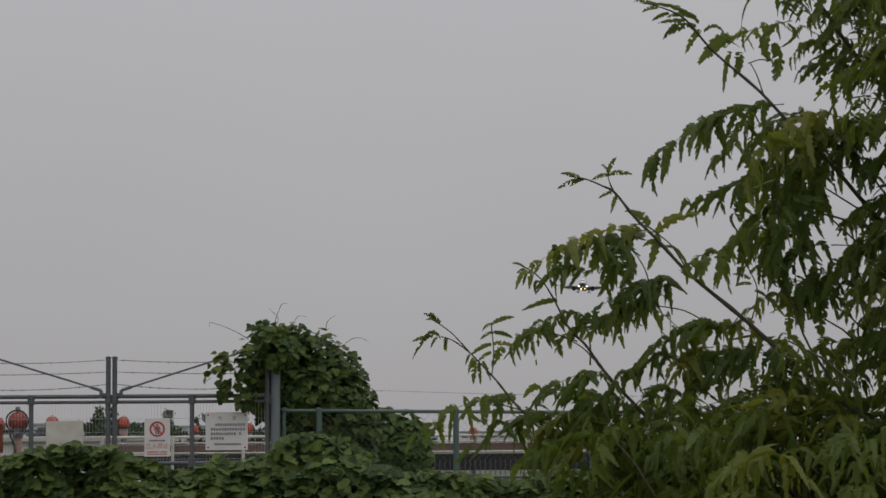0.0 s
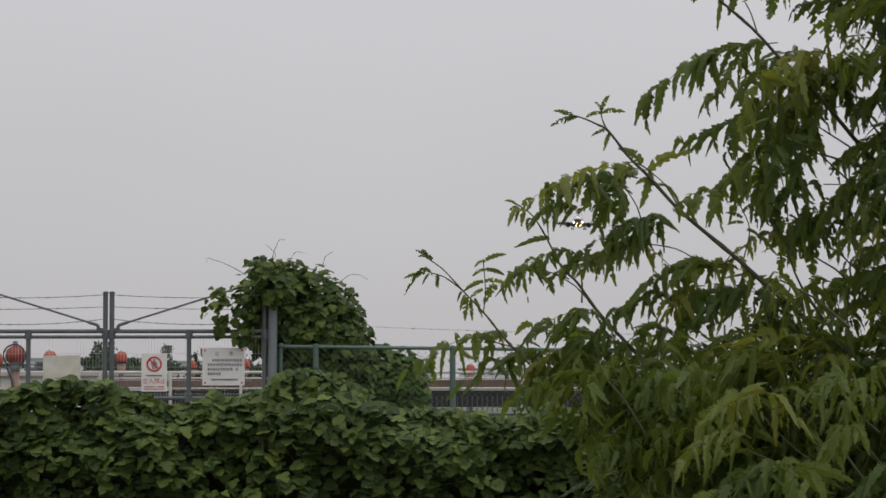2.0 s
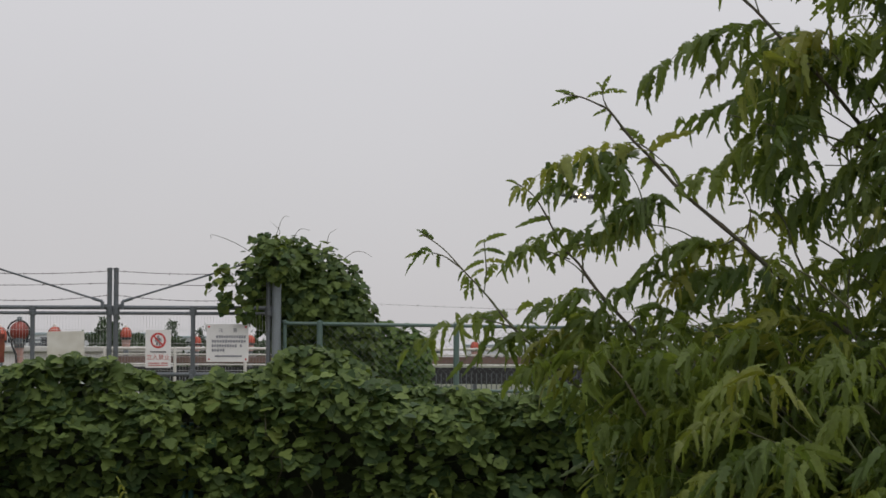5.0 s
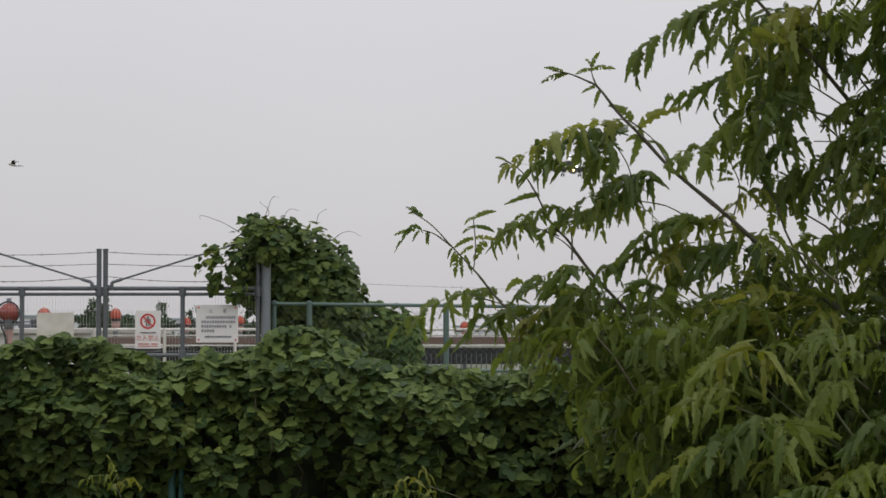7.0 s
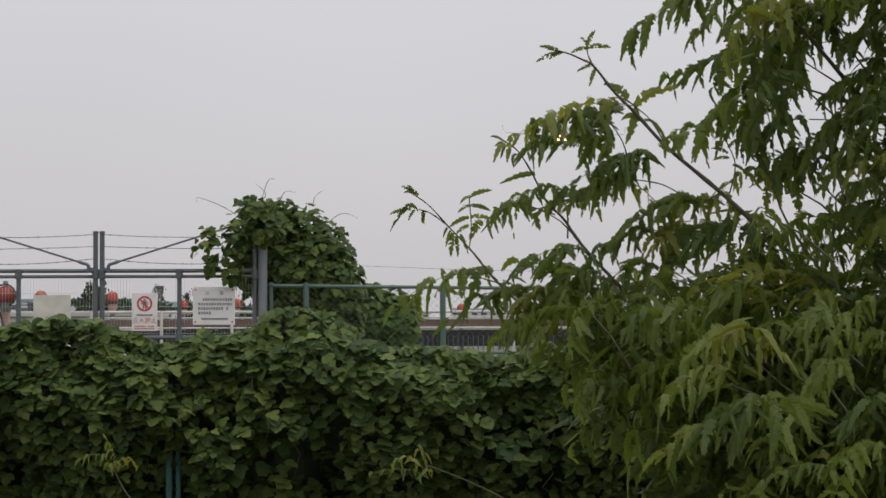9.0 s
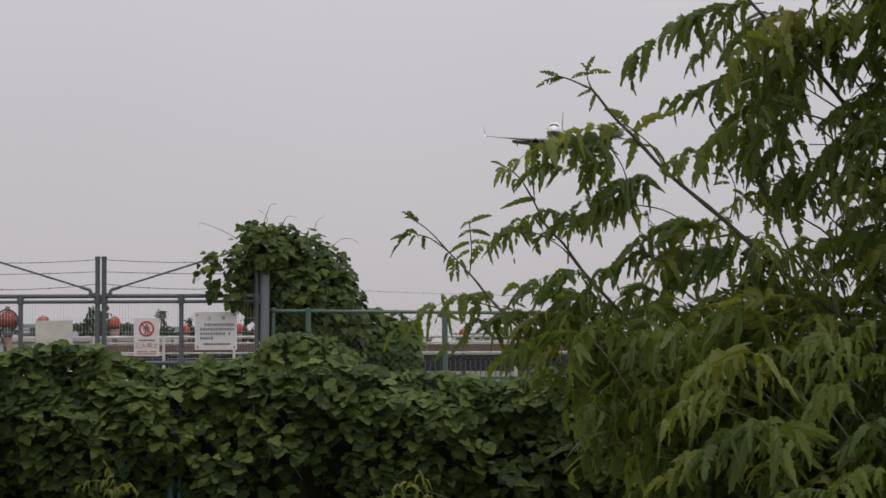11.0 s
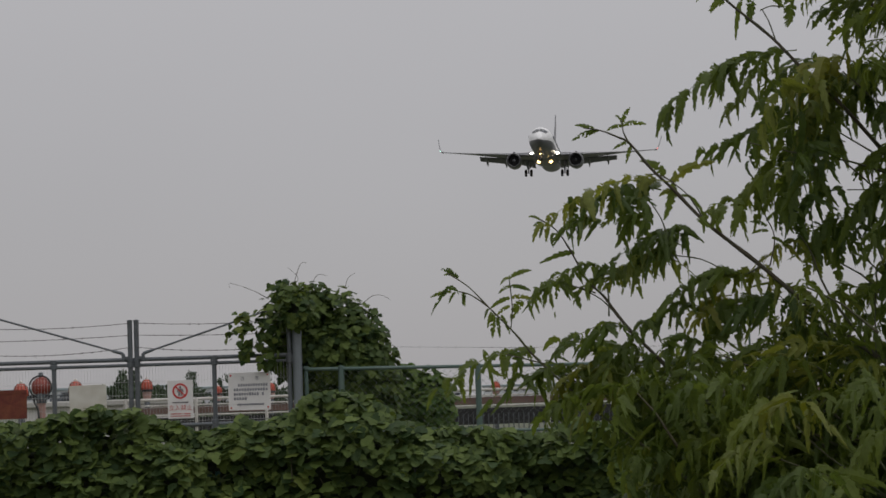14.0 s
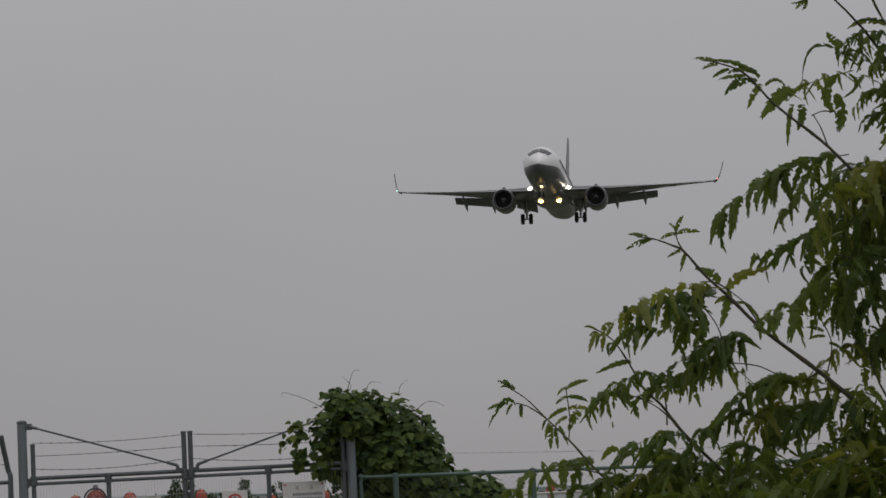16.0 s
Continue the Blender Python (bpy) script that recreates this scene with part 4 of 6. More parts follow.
# ---- broad vine leaves ----
def vine_leaf_mesh(seed):
    """One broad, faintly lobed leaflet, 1 long, hanging along -z from its stalk, facing -y."""
    rng = random.Random(seed)
    half = [(0.0, 0.0), (0.26, 0.08), (0.5, -0.1), (0.6, -0.36), (0.36, -0.47), (0.37, -0.66), (0.17, -0.86), (0.0, -1.0)]
    lob = rng.uniform(-0.06, 0.08)
    mid = [(0, 0.0), (0, -0.3), (0, -0.62), (0, -1.0)]
    fold, droop = rng.uniform(-0.03, 0.16), rng.uniform(0.0, 0.3)
    verts, faces = [], []

    def put(x, z):
        y = -fold * abs(x) * 1.0 + droop * z * z * 0.8 + rng.uniform(-0.02, 0.02)
        verts.append((x, y, z))
        return len(verts) - 1
    m = [put(x, z) for x, z in mid]
    for s in (1, -1):
        h = [put(s * (x + (lob if 2 <= i <= 4 else 0)) * rng.uniform(0.92, 1.06), z + rng.uniform(-0.03, 0.03)) for i, (x, z) in enumerate(half[1:-1])]
        for tri in ((m[0], m[1], h[0]), (h[0], m[1], h[1]), (h[1], m[1], h[2]), (h[2], m[1], m[2]), (h[2], m[2], h[3]), (h[3], m[2], h[4]), (h[4], m[2], h[5]), (h[5], m[2], m[3])):
            faces.append(tri if s > 0 else tri[::-1])
    return verts, faces


VINE_LEAVES = [vine_leaf_mesh(s) for s in range(10)]


def shared_meshes(name, shapes, material):
    out = []
    for v, f in shapes:
        me = bpy.data.meshes.new(name)
        me.from_pydata(v, [], f)
        me.materials.append(material)
        for p in me.polygons:
            p.use_smooth = True
        out.append(me)
    return out


VINE_MESHES = shared_meshes("leaf", VINE_LEAVES, M_KUDZU)
BUSH_MESHES = shared_meshes("leaf", VINE_LEAVES, M_BUSH_ONE)


def leaf_pose(p, normal, size, rng, wild=0.35, hang=0.75):
    """A hanging leaf whose face looks along the normal."""
    n = (Vector(normal).normalized() + Vector((rng.gauss(0, wild), rng.gauss(0, wild), rng.gauss(0, wild)))).normalized()
    down = Vector((rng.gauss(0, 0.45), rng.gauss(0, 0.2), -hang))
    t = (down - n * down.dot(n))
    if t.length < 0.05:
        t = Vector((1, 0, 0)).cross(n)
    t.normalize()
    zax, yax = -t, -n
    xax = yax.cross(zax)
    m = Matrix((xax, yax, zax)).transposed().to_4x4()
    return Matrix.Translation(p) @ m @ Matrix.Scale(size, 4)


def scatter_leaves(parent, poses, singles, shapes, meshes, mass_mat, rng, mass_name="foliage", pick=None):
    """The first ones as leaves of their own, the rest joined."""
    vs, fs = [], []
    for i, m in enumerate(poses):
        k = pick(m, rng) if pick else rng.randrange(len(shapes))
        if i < singles:
            ob = new("leaf", meshes[k])
            ob.parent = parent
            ob.matrix_basis = m
        else:
            o = len(vs)
            v, f = shapes[k]
            a = np.array(v) @ np.array(m.to_3x3()).T + np.array(m.translation)
            vs.extend(map(tuple, a))
            fs.extend(tuple(j + o for j in t) for t in f)
    if vs:
        ob = add_mesh(mass_name, vs, fs, mass_mat, parent, kind="stuff")
        for p in ob.data.polygons:
            p.use_smooth = True


def smooth_step(pts, x):
    """Piecewise line through (x, value) points."""
    for (xa, va), (xb, vb) in zip(pts, pts[1:]):
        if x <= xb:
            f = max(0.0, (x - xa) / (xb - xa))
            return va + (vb - va) * f
    return pts[-1][1]


HY = 19.6
HEDGE_TOP = [(-4.78, 1.56), (-3.5, 1.575), (-3.25, 1.635), (-2.97, 1.718), (-2.57, 1.700), (-2.40, 1.625), (-2.22, 1.532), (-2.05, 1.550), (-1.87, 1.612), (-1.60, 1.594), (-1.38, 1.665), (-1.25, 1.771), (-1.03, 1.859), (-0.81, 1.744), (-0.63, 1.594), (-0.37, 1.515), (0.07, 1.471), (0.51, 1.462), (0.95, 1.493), (3.60, 1.515)]


def hedge():
    """A fence smothered in vines: rounded crest, bulging front, hollows."""
    rng = random.Random(5)
    g = empty("vine_hedge", pose(0, HY, 0), "fence smothered by a thick mass of broad green vine leaves", "hedge")
    x0, x1 = -4.6, 3.4

    def surf(x, s):
        """s 0..1: from the back of the crest over the top and down the front."""
        top = smooth_step(HEDGE_TOP, x)
        lump = 0.16 * noise.noise((x * 1.3, s * 3.1, 2.0)) + 0.15 * noise.noise((x * 3.3, s * 8.0, 5.0)) + 0.07 * noise.noise((x * 7.0, s * 16.0, 8.0))
        if s < 0.3:
            f = s / 0.3
            y, z = 1.0 - 1.25 * f, top - 0.05 - 0.25 * (1 - f) ** 2 + 0.02
            nrm = Vector((0, -0.3 - 0.3 * f, 1))
        else:
            f = (s - 0.3) / 0.7
            y, z = -0.25 - 0.42 * math.sin(min(1, f * 1.6) * 1.57) + 0.75 * f * f, top - 0.03 - f * (top - 0.02)
            nrm = Vector((0, -0.62, 1.0 - 0.2 * f))
        deep = 0.28 * sum(math.exp(-((x - a) / b) ** 2) for a, b in ((-2.1, 0.22), (-3.3, 0.3), (0.85, 0.3), (-0.85, 0.16), (0.15, 0.3), (-1.42, 0.12))) * max(0.0, min(1.0, (s - 0.5) * 4))
        hollow = deep + 0.3 * max(0, noise.noise((x * 0.9 + 3, s * 2.2, 9.0)) - 0.05) * (s > 0.4)
        return Vector((x, y - lump + hollow * 1.2, z + lump * 0.5)), nrm

    poses = []
    n = 12500
    for i in range(n):
        x, s = rng.uniform(x0, x1), (rng.random() if i % 4 else rng.uniform(0.12, 0.5))
        p, nrm = surf(x, s)
        deep = rng.random()
        if deep > 0.62:
            p.y += rng.uniform(0.05, 0.3)
            p.z -= rng.uniform(0.0, 0.06)
        if noise.noise((x * 1.7, s * 4.5, 31.0)) > 0.33 and s > 0.42 and rng.random() < 0.65:
            continue
        poses.append(leaf_pose(p, nrm, rng.uniform(0.06, 0.12), rng, 0.36))
    # the nearest, front leaves first
    poses.sort(key=lambda m: abs(m.translation.x + 1.6) + abs(m.translation.z - 1.2) * 1.5 + m.translation.y)
    scatter_leaves(g, poses, 300, VINE_LEAVES, VINE_MESHES, M_KUDZU_IN, rng)
    # dark filler sheet: shade between the leaves put into its colour; then stems
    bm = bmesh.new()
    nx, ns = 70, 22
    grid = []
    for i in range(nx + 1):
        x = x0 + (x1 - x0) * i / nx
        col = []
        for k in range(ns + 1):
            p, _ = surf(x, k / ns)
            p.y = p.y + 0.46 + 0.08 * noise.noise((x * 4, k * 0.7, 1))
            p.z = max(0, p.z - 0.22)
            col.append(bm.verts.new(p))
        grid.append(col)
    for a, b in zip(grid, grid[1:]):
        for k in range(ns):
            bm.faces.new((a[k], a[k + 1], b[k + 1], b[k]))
    part("dark_core", bm, M_CORE, g)
    for i in range(12):
        bm = bmesh.new()
        x, s = rng.uniform(x0, x1), rng.uniform(0.35, 0.7)
        pts, rr = [], []
        for k in range(7):
            p, nn = surf(x, s)
            pts.append(p + Vector((0, -0.03 if i % 3 else 0.08, rng.uniform(-0.02, 0.02))))
            rr.append(0.005)
            x += rng.uniform(-0.1, 0.1)
            s = min(1, s + rng.uniform(0.02, 0.06))
        tube(bm, pts, rr, 5)
        part("stem", bm, M_VINE, g)
    for x in (-2.06, 0.2, 2.4):
        bm = bmesh.new()
        py = -0.16 if x < 0 else 0.3
        tube(bm, [(x - 0.03, py, 0), (x - 0.03, py, 1.2)], 0.028, 8)
        tube(bm, [(x + 0.04, py, 0), (x + 0.04, py, 1.2)], 0.02, 8)
        part("post", bm, M_TEAL, g, "teal painted fence post")
    return g


hedge()


def vine_clump(name, cx, cy, shapes, count, size, label, seed, trailing=(), meshes=VINE_MESHES, mass=M_KUDZU_IN):
    """Vines heaped over a support: leaves over the skin of overlapping lobes (x, y, z, rx, ry, rz)."""
    rng = random.Random(seed)
    g = empty(name, pose(cx, cy, 0), label, "vines")
    poses = []
    tot = sum(a[3] * a[5] for a in shapes)
    for x, y, z, rx, ry, rz in shapes:
        loose = rx < 0.2
        for i in range(int(count * rx * rz / tot * (0.45 if loose else 1.0))):
            d = Vector((rng.gauss(0, 1), rng.gauss(0, 1) - 0.5, rng.gauss(0, 1) + 0.15)).normalized()
            k = (rng.uniform(0.35, 1.3) if loose else rng.uniform(0.78, 1.06)) + 0.12 * noise.noise((d * 2.2 + Vector((x, z, seed))))
            p = Vector((x + d.x * rx * k, y + d.y * ry * k, z + d.z * rz * k))
            if p.z > 0.1:
                poses.append(leaf_pose(p, (d.x, d.y - 0.3, d.z + 0.7), size * rng.uniform(0.7, 1.2), rng, 0.35))
    for pts in trailing:
        bm = bmesh.new()
        fine = []
        for i in range(len(pts) - 1):
            p0, p1, p2, p3 = (Vector(pts[max(0, min(len(pts) - 1, i + j))]) for j in (-1, 0, 1, 2))
            for q in range(5):
                t = q / 5
                fine.append(0.5 * (2 * p1 + (p2 - p0) * t + (2 * p0 - 5 * p1 + 4 * p2 - p3) * t * t + (3 * p1 - p0 - 3 * p2 + p3) * t ** 3))
        fine.append(Vector(pts[-1]))
        tube(bm, fine, [0.004 - 0.0028 * i / len(fine) for i in range(len(fine))], 5)
        part("tendril", bm, M_VINE, g)
    poses.sort(key=lambda m: m.translation.y)
    scatter_leaves(g, poses, 240, VINE_LEAVES, meshes, mass, rng)
    # added dark balls fill the lobes, coloured as the shade behind the leaves
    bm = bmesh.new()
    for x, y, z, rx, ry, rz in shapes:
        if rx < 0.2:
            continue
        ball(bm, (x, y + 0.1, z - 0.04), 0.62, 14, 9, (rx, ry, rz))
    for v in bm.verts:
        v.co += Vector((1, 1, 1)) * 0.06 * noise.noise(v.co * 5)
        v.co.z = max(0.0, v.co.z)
    part("dark_core", bm, M_CORE, g)
    return g


vine_clump('vine_clump', 0, 28.0, [(-2.088, 0.45, 2.525, 0.299, 0.3, 0.586), (-1.82, 0.55, 2.38, 0.41, 0.45, 0.69), (-1.53, 0.6, 2.21, 0.385, 0.5, 0.77), (-1.29, 0.6, 2.12, 0.355, 0.45, 0.68), (-1.18, 0.6, 1.92, 0.33, 0.4, 0.61), (-2.56, -0.1, 2.56, 0.195, 0.1, 0.16), (-2.261, -0.05, 2.601, 0.157, 0.15, 0.283), (-2.5, -0.12, 2.3, 0.12, 0.05, 0.14), (-2.3, -0.1, 2.2, 0.15, 0.06, 0.12), (-1.962, -0.12, 2.742, 0.205, 0.12, 0.205), (-2.094, 0.05, 2.956, 0.167, 0.2, 0.167)], 4200, 0.09, 'rounded heap of green vines climbing over the gate post', 11, [[(-1.977, -0.10, 3.041), (-1.902, -0.10, 3.249), (-1.826, -0.10, 3.262)], [(-2.261, -0.10, 2.871), (-2.450, -0.10, 2.978), (-2.683, -0.10, 3.060), (-2.695, -0.10, 3.010)], [(-1.788, -0.10, 2.997), (-1.713, -0.10, 3.123), (-1.600, -0.10, 3.111)], [(-1.411, -0.10, 2.959), (-1.379, -0.10, 3.073), (-1.297, -0.10, 3.130)], [(-1.222, -0.10, 2.789), (-1.108, -0.10, 2.871), (-1.001, -0.10, 2.871), (-0.907, -0.10, 2.821)], [(-1.977, -0.10, 3.010), (-1.933, -0.10, 3.104), (-2.040, -0.10, 3.211)]])
vine_clump('vine_bush', 0, 29.2, [(-0.8, 0, 1.62, 0.26, 0.3, 0.5), (-0.53, 0, 1.56, 0.28, 0.3, 0.5), (-0.575, 0, 0.833, 0.45, 0.3, 0.854)], 4200, 0.085, 'bright green vine bush behind the chain-link fence', 12, (), BUSH_MESHES, M_BUSH)


# ---- feathery tree in front ----
def pinna(verts, faces, base, mid, tip, width, rng, pairs=12, face=(0, -1, 0.35)):
    """One feather: a bent rib with close pairs of slanting leaflets, some folded or missing."""
    fv = Vector(face)
    ctrl = mid * 2 - (base + tip) * 0.5

    def rib(f):
        return base * ((1 - f) ** 2) + ctrl * (2 * f * (1 - f)) + tip * (f * f)
    fold, lean = rng.uniform(-0.1, 0.6), rng.uniform(0.2, 0.8)
    along = (tip - base).normalized()
    k0 = len(verts)
    ribs = [rib(i / pairs) for i in range(pairs + 1)]
    verts.extend(ribs)
    for s in (1, -1):
        fat, wave = rng.uniform(0.8, 1.15), rng.uniform(0, 6.28)
        for i in range(pairs):
            if rng.random() < 0.045:
                continue
            f = (i + 0.5) / pairs
            a, b = ribs[i], ribs[i + 1]
            d = b - a
            side = (d.normalized() * 0.45 + along).cross(fv)
            if side.length < 1e-6:
                continue
            side.normalize()
            env = math.sin(math.pi * min(1.0, 0.2 + 0.79 * f)) ** 0.6
            ww = width * 0.5 * env * fat * (1.0 + 0.2 * math.sin(wave + 1.9 * i)) * rng.uniform(0.85, 1.1)
            q = side * (s * ww) - fv * (ww * fold * rng.uniform(0.6, 1.4)) + d * lean
            k = len(verts)
            verts.extend((b + q * 0.93, b + q - d * 0.3, a + q * 0.95 - d * 0.2))
            loop = (k0 + i, k0 + i + 1, k, k + 1, k + 2)
            faces.append(loop if s > 0 else loop[::-1])


def frond_shape(foot, mid, tip, plen, pairs, rng, fine=17, hang=1.0, scale=1.0):
    """A compound leaf: an arching stalk with paired feathers that spread, bend and droop."""
    verts, faces = [], []
    foot, mid, tip = Vector(foot), Vector(mid), Vector(tip)
    ctrl = mid * 2 - (foot + tip) * 0.5

    def stalk(f):
        return foot * ((1 - f) ** 2) + ctrl * (2 * f * (1 - f)) + tip * (f * f)
    n = 8
    for i in range(n):
        a, b = stalk(i / n), stalk((i + 1) / n)
        r0, r1 = (0.0026 * (1 - 0.6 * (i + e) / n) * scale for e in (0, 1))
        k = len(verts)
        for p, q in ((a, r0), (b, r1)):
            verts.extend((p + Vector((0, q, -q * 0.6)), p + Vector((0, -q, -q * 0.6)), p + Vector((0, 0, q))))
        for j in range(3):
            faces.append((k + j, k + (j + 1) % 3, k + 3 + (j + 1) % 3, k + 3 + j))
    down = Vector((0, 0, -1))
    sag = hang * rng.uniform(0.55, 1.25)
    for i in range(pairs + 1):
        f = 0.12 + 0.88 * i / pairs
        p = stalk(f)
        t = (stalk(min(1, f + 0.02)) - stalk(f - 0.03)).normalized()
        out = t.cross(down)
        out = out.normalized() if out.length > 0.1 else Vector((0, 1, 0))
        for s in ((1, -1) if i < pairs else (0,)):
            if s and rng.random() < 0.07:
                continue
            ln = plen * rng.uniform(0.7, 1.3) * (0.72 + 0.45 * math.sin(math.pi * min(1, 0.15 + 0.8 * f)))
            d0 = t * rng.uniform(-0.1, 1.0) + out * (s * rng.uniform(0.2, 0.95)) + Vector((rng.gauss(0, 0.2), 0, rng.uniform(-0.45, 0.22)))
            d0.normalize()
            d1 = (d0 * rng.uniform(0.1, 0.8) + down * sag * rng.uniform(0.5, 1.5) + Vector((rng.gauss(0, 0.38), rng.gauss(0, 0.2), 0))).normalized()
            m = p + d0 * (ln * 0.38)
            e = m + d1 * (ln * 0.74)
            face = Vector((rng.gauss(0, 0.6), -1.0, rng.uniform(-0.3, 1.2))).normalized()
            pinna(verts, faces, p, m, e, (0.35 * ln + 0.65 * plen) * rng.uniform(0.2, 0.33), rng, fine, face)
    return verts, faces


def spread_shape(seed, pairs, arch, drop, plen):
    """A leaf 1 long along +x, for the inside of the crown."""
    v, f = frond_shape((0, 0, 0), (0.5, 0, arch), (1, 0, -drop), plen, pairs, random.Random(seed), 13, 1.0, 3.0)
    return [tuple(p) for p in v], f


# short, middling and long leaves: pairs of feathers, arch, drop, length of a feather
LEAF_KINDS = [(4, 0.2, 0.1, 0.55), (5, 0.25, 0.2, 0.5), (4, 0.12, 0.0, 0.55), (6, 0.2, 0.15, 0.4), (7, 0.25, 0.2, 0.38), (6, 0.12, 0.05, 0.4), (7, 0.2, 0.1, 0.36),
              (9, 0.15, 0.1, 0.3), (8, 0.2, 0.2, 0.32), (9, 0.12, 0.05, 0.29), (9, 0.18, 0.1, 0.3)]
LEAF_SHAPES = [spread_shape(40 + i, *k) for i, k in enumerate(LEAF_KINDS)]


def leaf_by_length(m, rng):
    ln = m.to_scale().x
    return rng.randrange(0, 3) if ln < 0.19 else (rng.randrange(3, 7) if ln < 0.33 else rng.randrange(7, 11))


LEAF_MESHES = shared_meshes("leaf", LEAF_SHAPES, M_LEAF)
for me_ in LEAF_MESHES:
    for p_ in me_.polygons:
        p_.use_smooth = False


def sprig_pose(a, b, rng, roll=0.5, tilt=0.0):
    """A compound leaf's pose from stalk foot a to tip b."""
    a, b = Vector(a), Vector(b)
    x = (b - a)
    ln = x.length
    x.normalize()
    up = Vector((rng.gauss(0, 0.2), rng.gauss(0, 0.3) - 0.25, 1))
    y = up.cross(x).normalized()
    z = x.cross(y)
    m = Matrix((x, y, z)).transposed().to_4x4()
    return Matrix.Translation(a) @ m @ Matrix.Rotation(rng.gauss(tilt, roll), 4, "X") @ Matrix.Scale(ln, 4)


TRUNK = (2.5, 9.6)
BRANCHES, FRONDS, PLUMES = [], [], []
GREEN, YOUNG = M_LEAF, M_YOUNG


def limb(radius, *points):
    """A branch from its foot to its tip."""
    BRANCHES.append((points, radius))


def frond(material, foot, mid, tip, plen, pairs):
    """One compound leaf on an arching stalk; plen is the length of its feathers."""
    FRONDS.append((material, foot, mid, tip, plen, pairs))


def plume(material, foot, mid, tip, width):
    """One single feather on a bent rib."""
    PLUMES.append((material, foot, mid, tip, width))


def bud(foot, tip):
    """A short straight feather at a shoot's end."""
    m = [(a + b) / 2 for a, b in zip(foot, tip)]
    m[2] += 0.006
    PLUMES.append((GREEN, foot, m, tip, 0.15 * math.dist(foot, tip) + 0.005))


limb(0.0115, (2.604, 9.60, 0.616), (2.171, 9.50, 1.268), (1.771, 9.20, 1.572), (1.409, 9.00, 1.807), (1.217, 9.00, 1.959), (1.014, 9.00, 2.141), (0.822, 9.00, 2.303), (0.710, 9.00, 2.425), (0.630, 9.00, 2.506), (0.559, 9.00, 2.597), (0.518, 9.00, 2.621), (0.457, 9.00, 2.647), (0.393, 9.00, 2.659))
limb(0.0036, (0.563, 9.00, 2.587), (0.538, 9.00, 2.637), (0.532, 9.00, 2.684))
limb(0.0094, (2.539, 9.60, 0.292), (1.707, 9.30, 0.964), (1.158, 9.10, 1.328), (0.802, 9.00, 1.655), (0.619, 9.00, 1.838), (0.510, 9.00, 1.959), (0.447, 9.00, 2.050), (0.387, 9.00, 2.111), (0.336, 9.00, 2.212), (0.285, 9.00, 2.293), (0.225, 9.00, 2.336))
limb(0.0065, (1.275, 9.20, 0.868), (0.741, 9.00, 1.372), (0.437, 9.00, 1.615), (0.215, 9.00, 1.817), (0.123, 9.00, 1.929), (0.032, 9.00, 2.026), (-0.038, 9.00, 2.101), (-0.113, 9.00, 2.153))
limb(0.0029, (0.032, 9.00, 2.026), (-0.028, 9.00, 2.070), (-0.073, 9.00, 2.085))
limb(0.0101, (2.631, 9.70, 1.477), (2.063, 9.40, 2.055), (1.606, 9.20, 2.441), (1.328, 9.00, 2.708), (1.186, 9.00, 2.850), (1.077, 9.00, 2.969), (0.917, 9.00, 3.111), (0.818, 9.00, 3.228), (0.721, 9.00, 3.275), (0.664, 9.00, 3.287))
limb(0.0115, (2.631, 9.70, 2.088), (1.957, 9.50, 2.657), (1.482, 9.20, 3.103), (1.247, 9.00, 3.376), (1.065, 9.00, 3.578))
limb(0.0043, (1.014, 9.00, 2.141), (0.923, 9.00, 2.111), (0.802, 9.00, 2.172), (0.680, 9.00, 2.192))
limb(0.0036, (0.822, 9.00, 2.303), (0.761, 9.00, 2.404), (0.700, 9.00, 2.455))
limb(0.0058, (1.409, 9.00, 1.807), (1.247, 9.00, 2.040), (1.186, 9.00, 2.202), (1.105, 9.00, 2.303))
limb(0.0050, (1.571, 9.00, 2.425), (1.348, 9.00, 2.506), (1.146, 9.00, 2.546), (0.984, 9.00, 2.587))
limb(0.0036, (0.510, 9.00, 1.959), (0.437, 9.00, 2.040), (0.356, 9.00, 2.085))
limb(0.0043, (0.802, 9.00, 1.655), (0.640, 9.00, 1.696), (0.437, 9.00, 1.696), (0.296, 9.00, 1.777))
limb(0.0072, (1.854, 9.00, 1.089), (1.417, 8.80, 1.300), (1.107, 8.70, 1.422), (0.901, 8.60, 1.503))
limb(0.0043, (1.417, 8.80, 1.300), (1.172, 8.60, 1.464), (1.044, 8.50, 1.581))
limb(0.0029, (1.044, 9.00, 2.141), (1.065, 9.00, 2.242), (1.034, 9.00, 2.323))
limb(0.0058, (1.771, 9.20, 1.572), (1.547, 9.10, 1.962), (1.449, 9.00, 2.141), (1.409, 9.00, 2.303))
limb(0.0022, (0.109, 9.00, 1.943), (0.117, 9.00, 2.020), (0.109, 9.00, 2.129))
limb(0.0043, (-0.888, 8.70, 0.913), (-1.064, 8.70, 1.070), (-1.133, 8.70, 1.197))
limb(0.0043, (0.532, 8.90, 0.895), (0.150, 8.80, 1.102), (-0.047, 8.70, 1.187))
limb(0.003, (1.097, 9.0, 2.952), (1.075, 9.0, 3.021), (1.053, 9.0, 3.064))
limb(0.003, (1.125, 9.0, 3.074), (1.085, 9.0, 3.078), (1.045, 9.0, 3.064))
limb(0.0035, (0.712, 9.0, 2.45), (0.666, 9.0, 2.479), (0.621, 9.0, 2.485))
limb(0.003, (0.417, 9.0, 2.064), (0.373, 9.0, 2.081), (0.316, 9.0, 2.097))
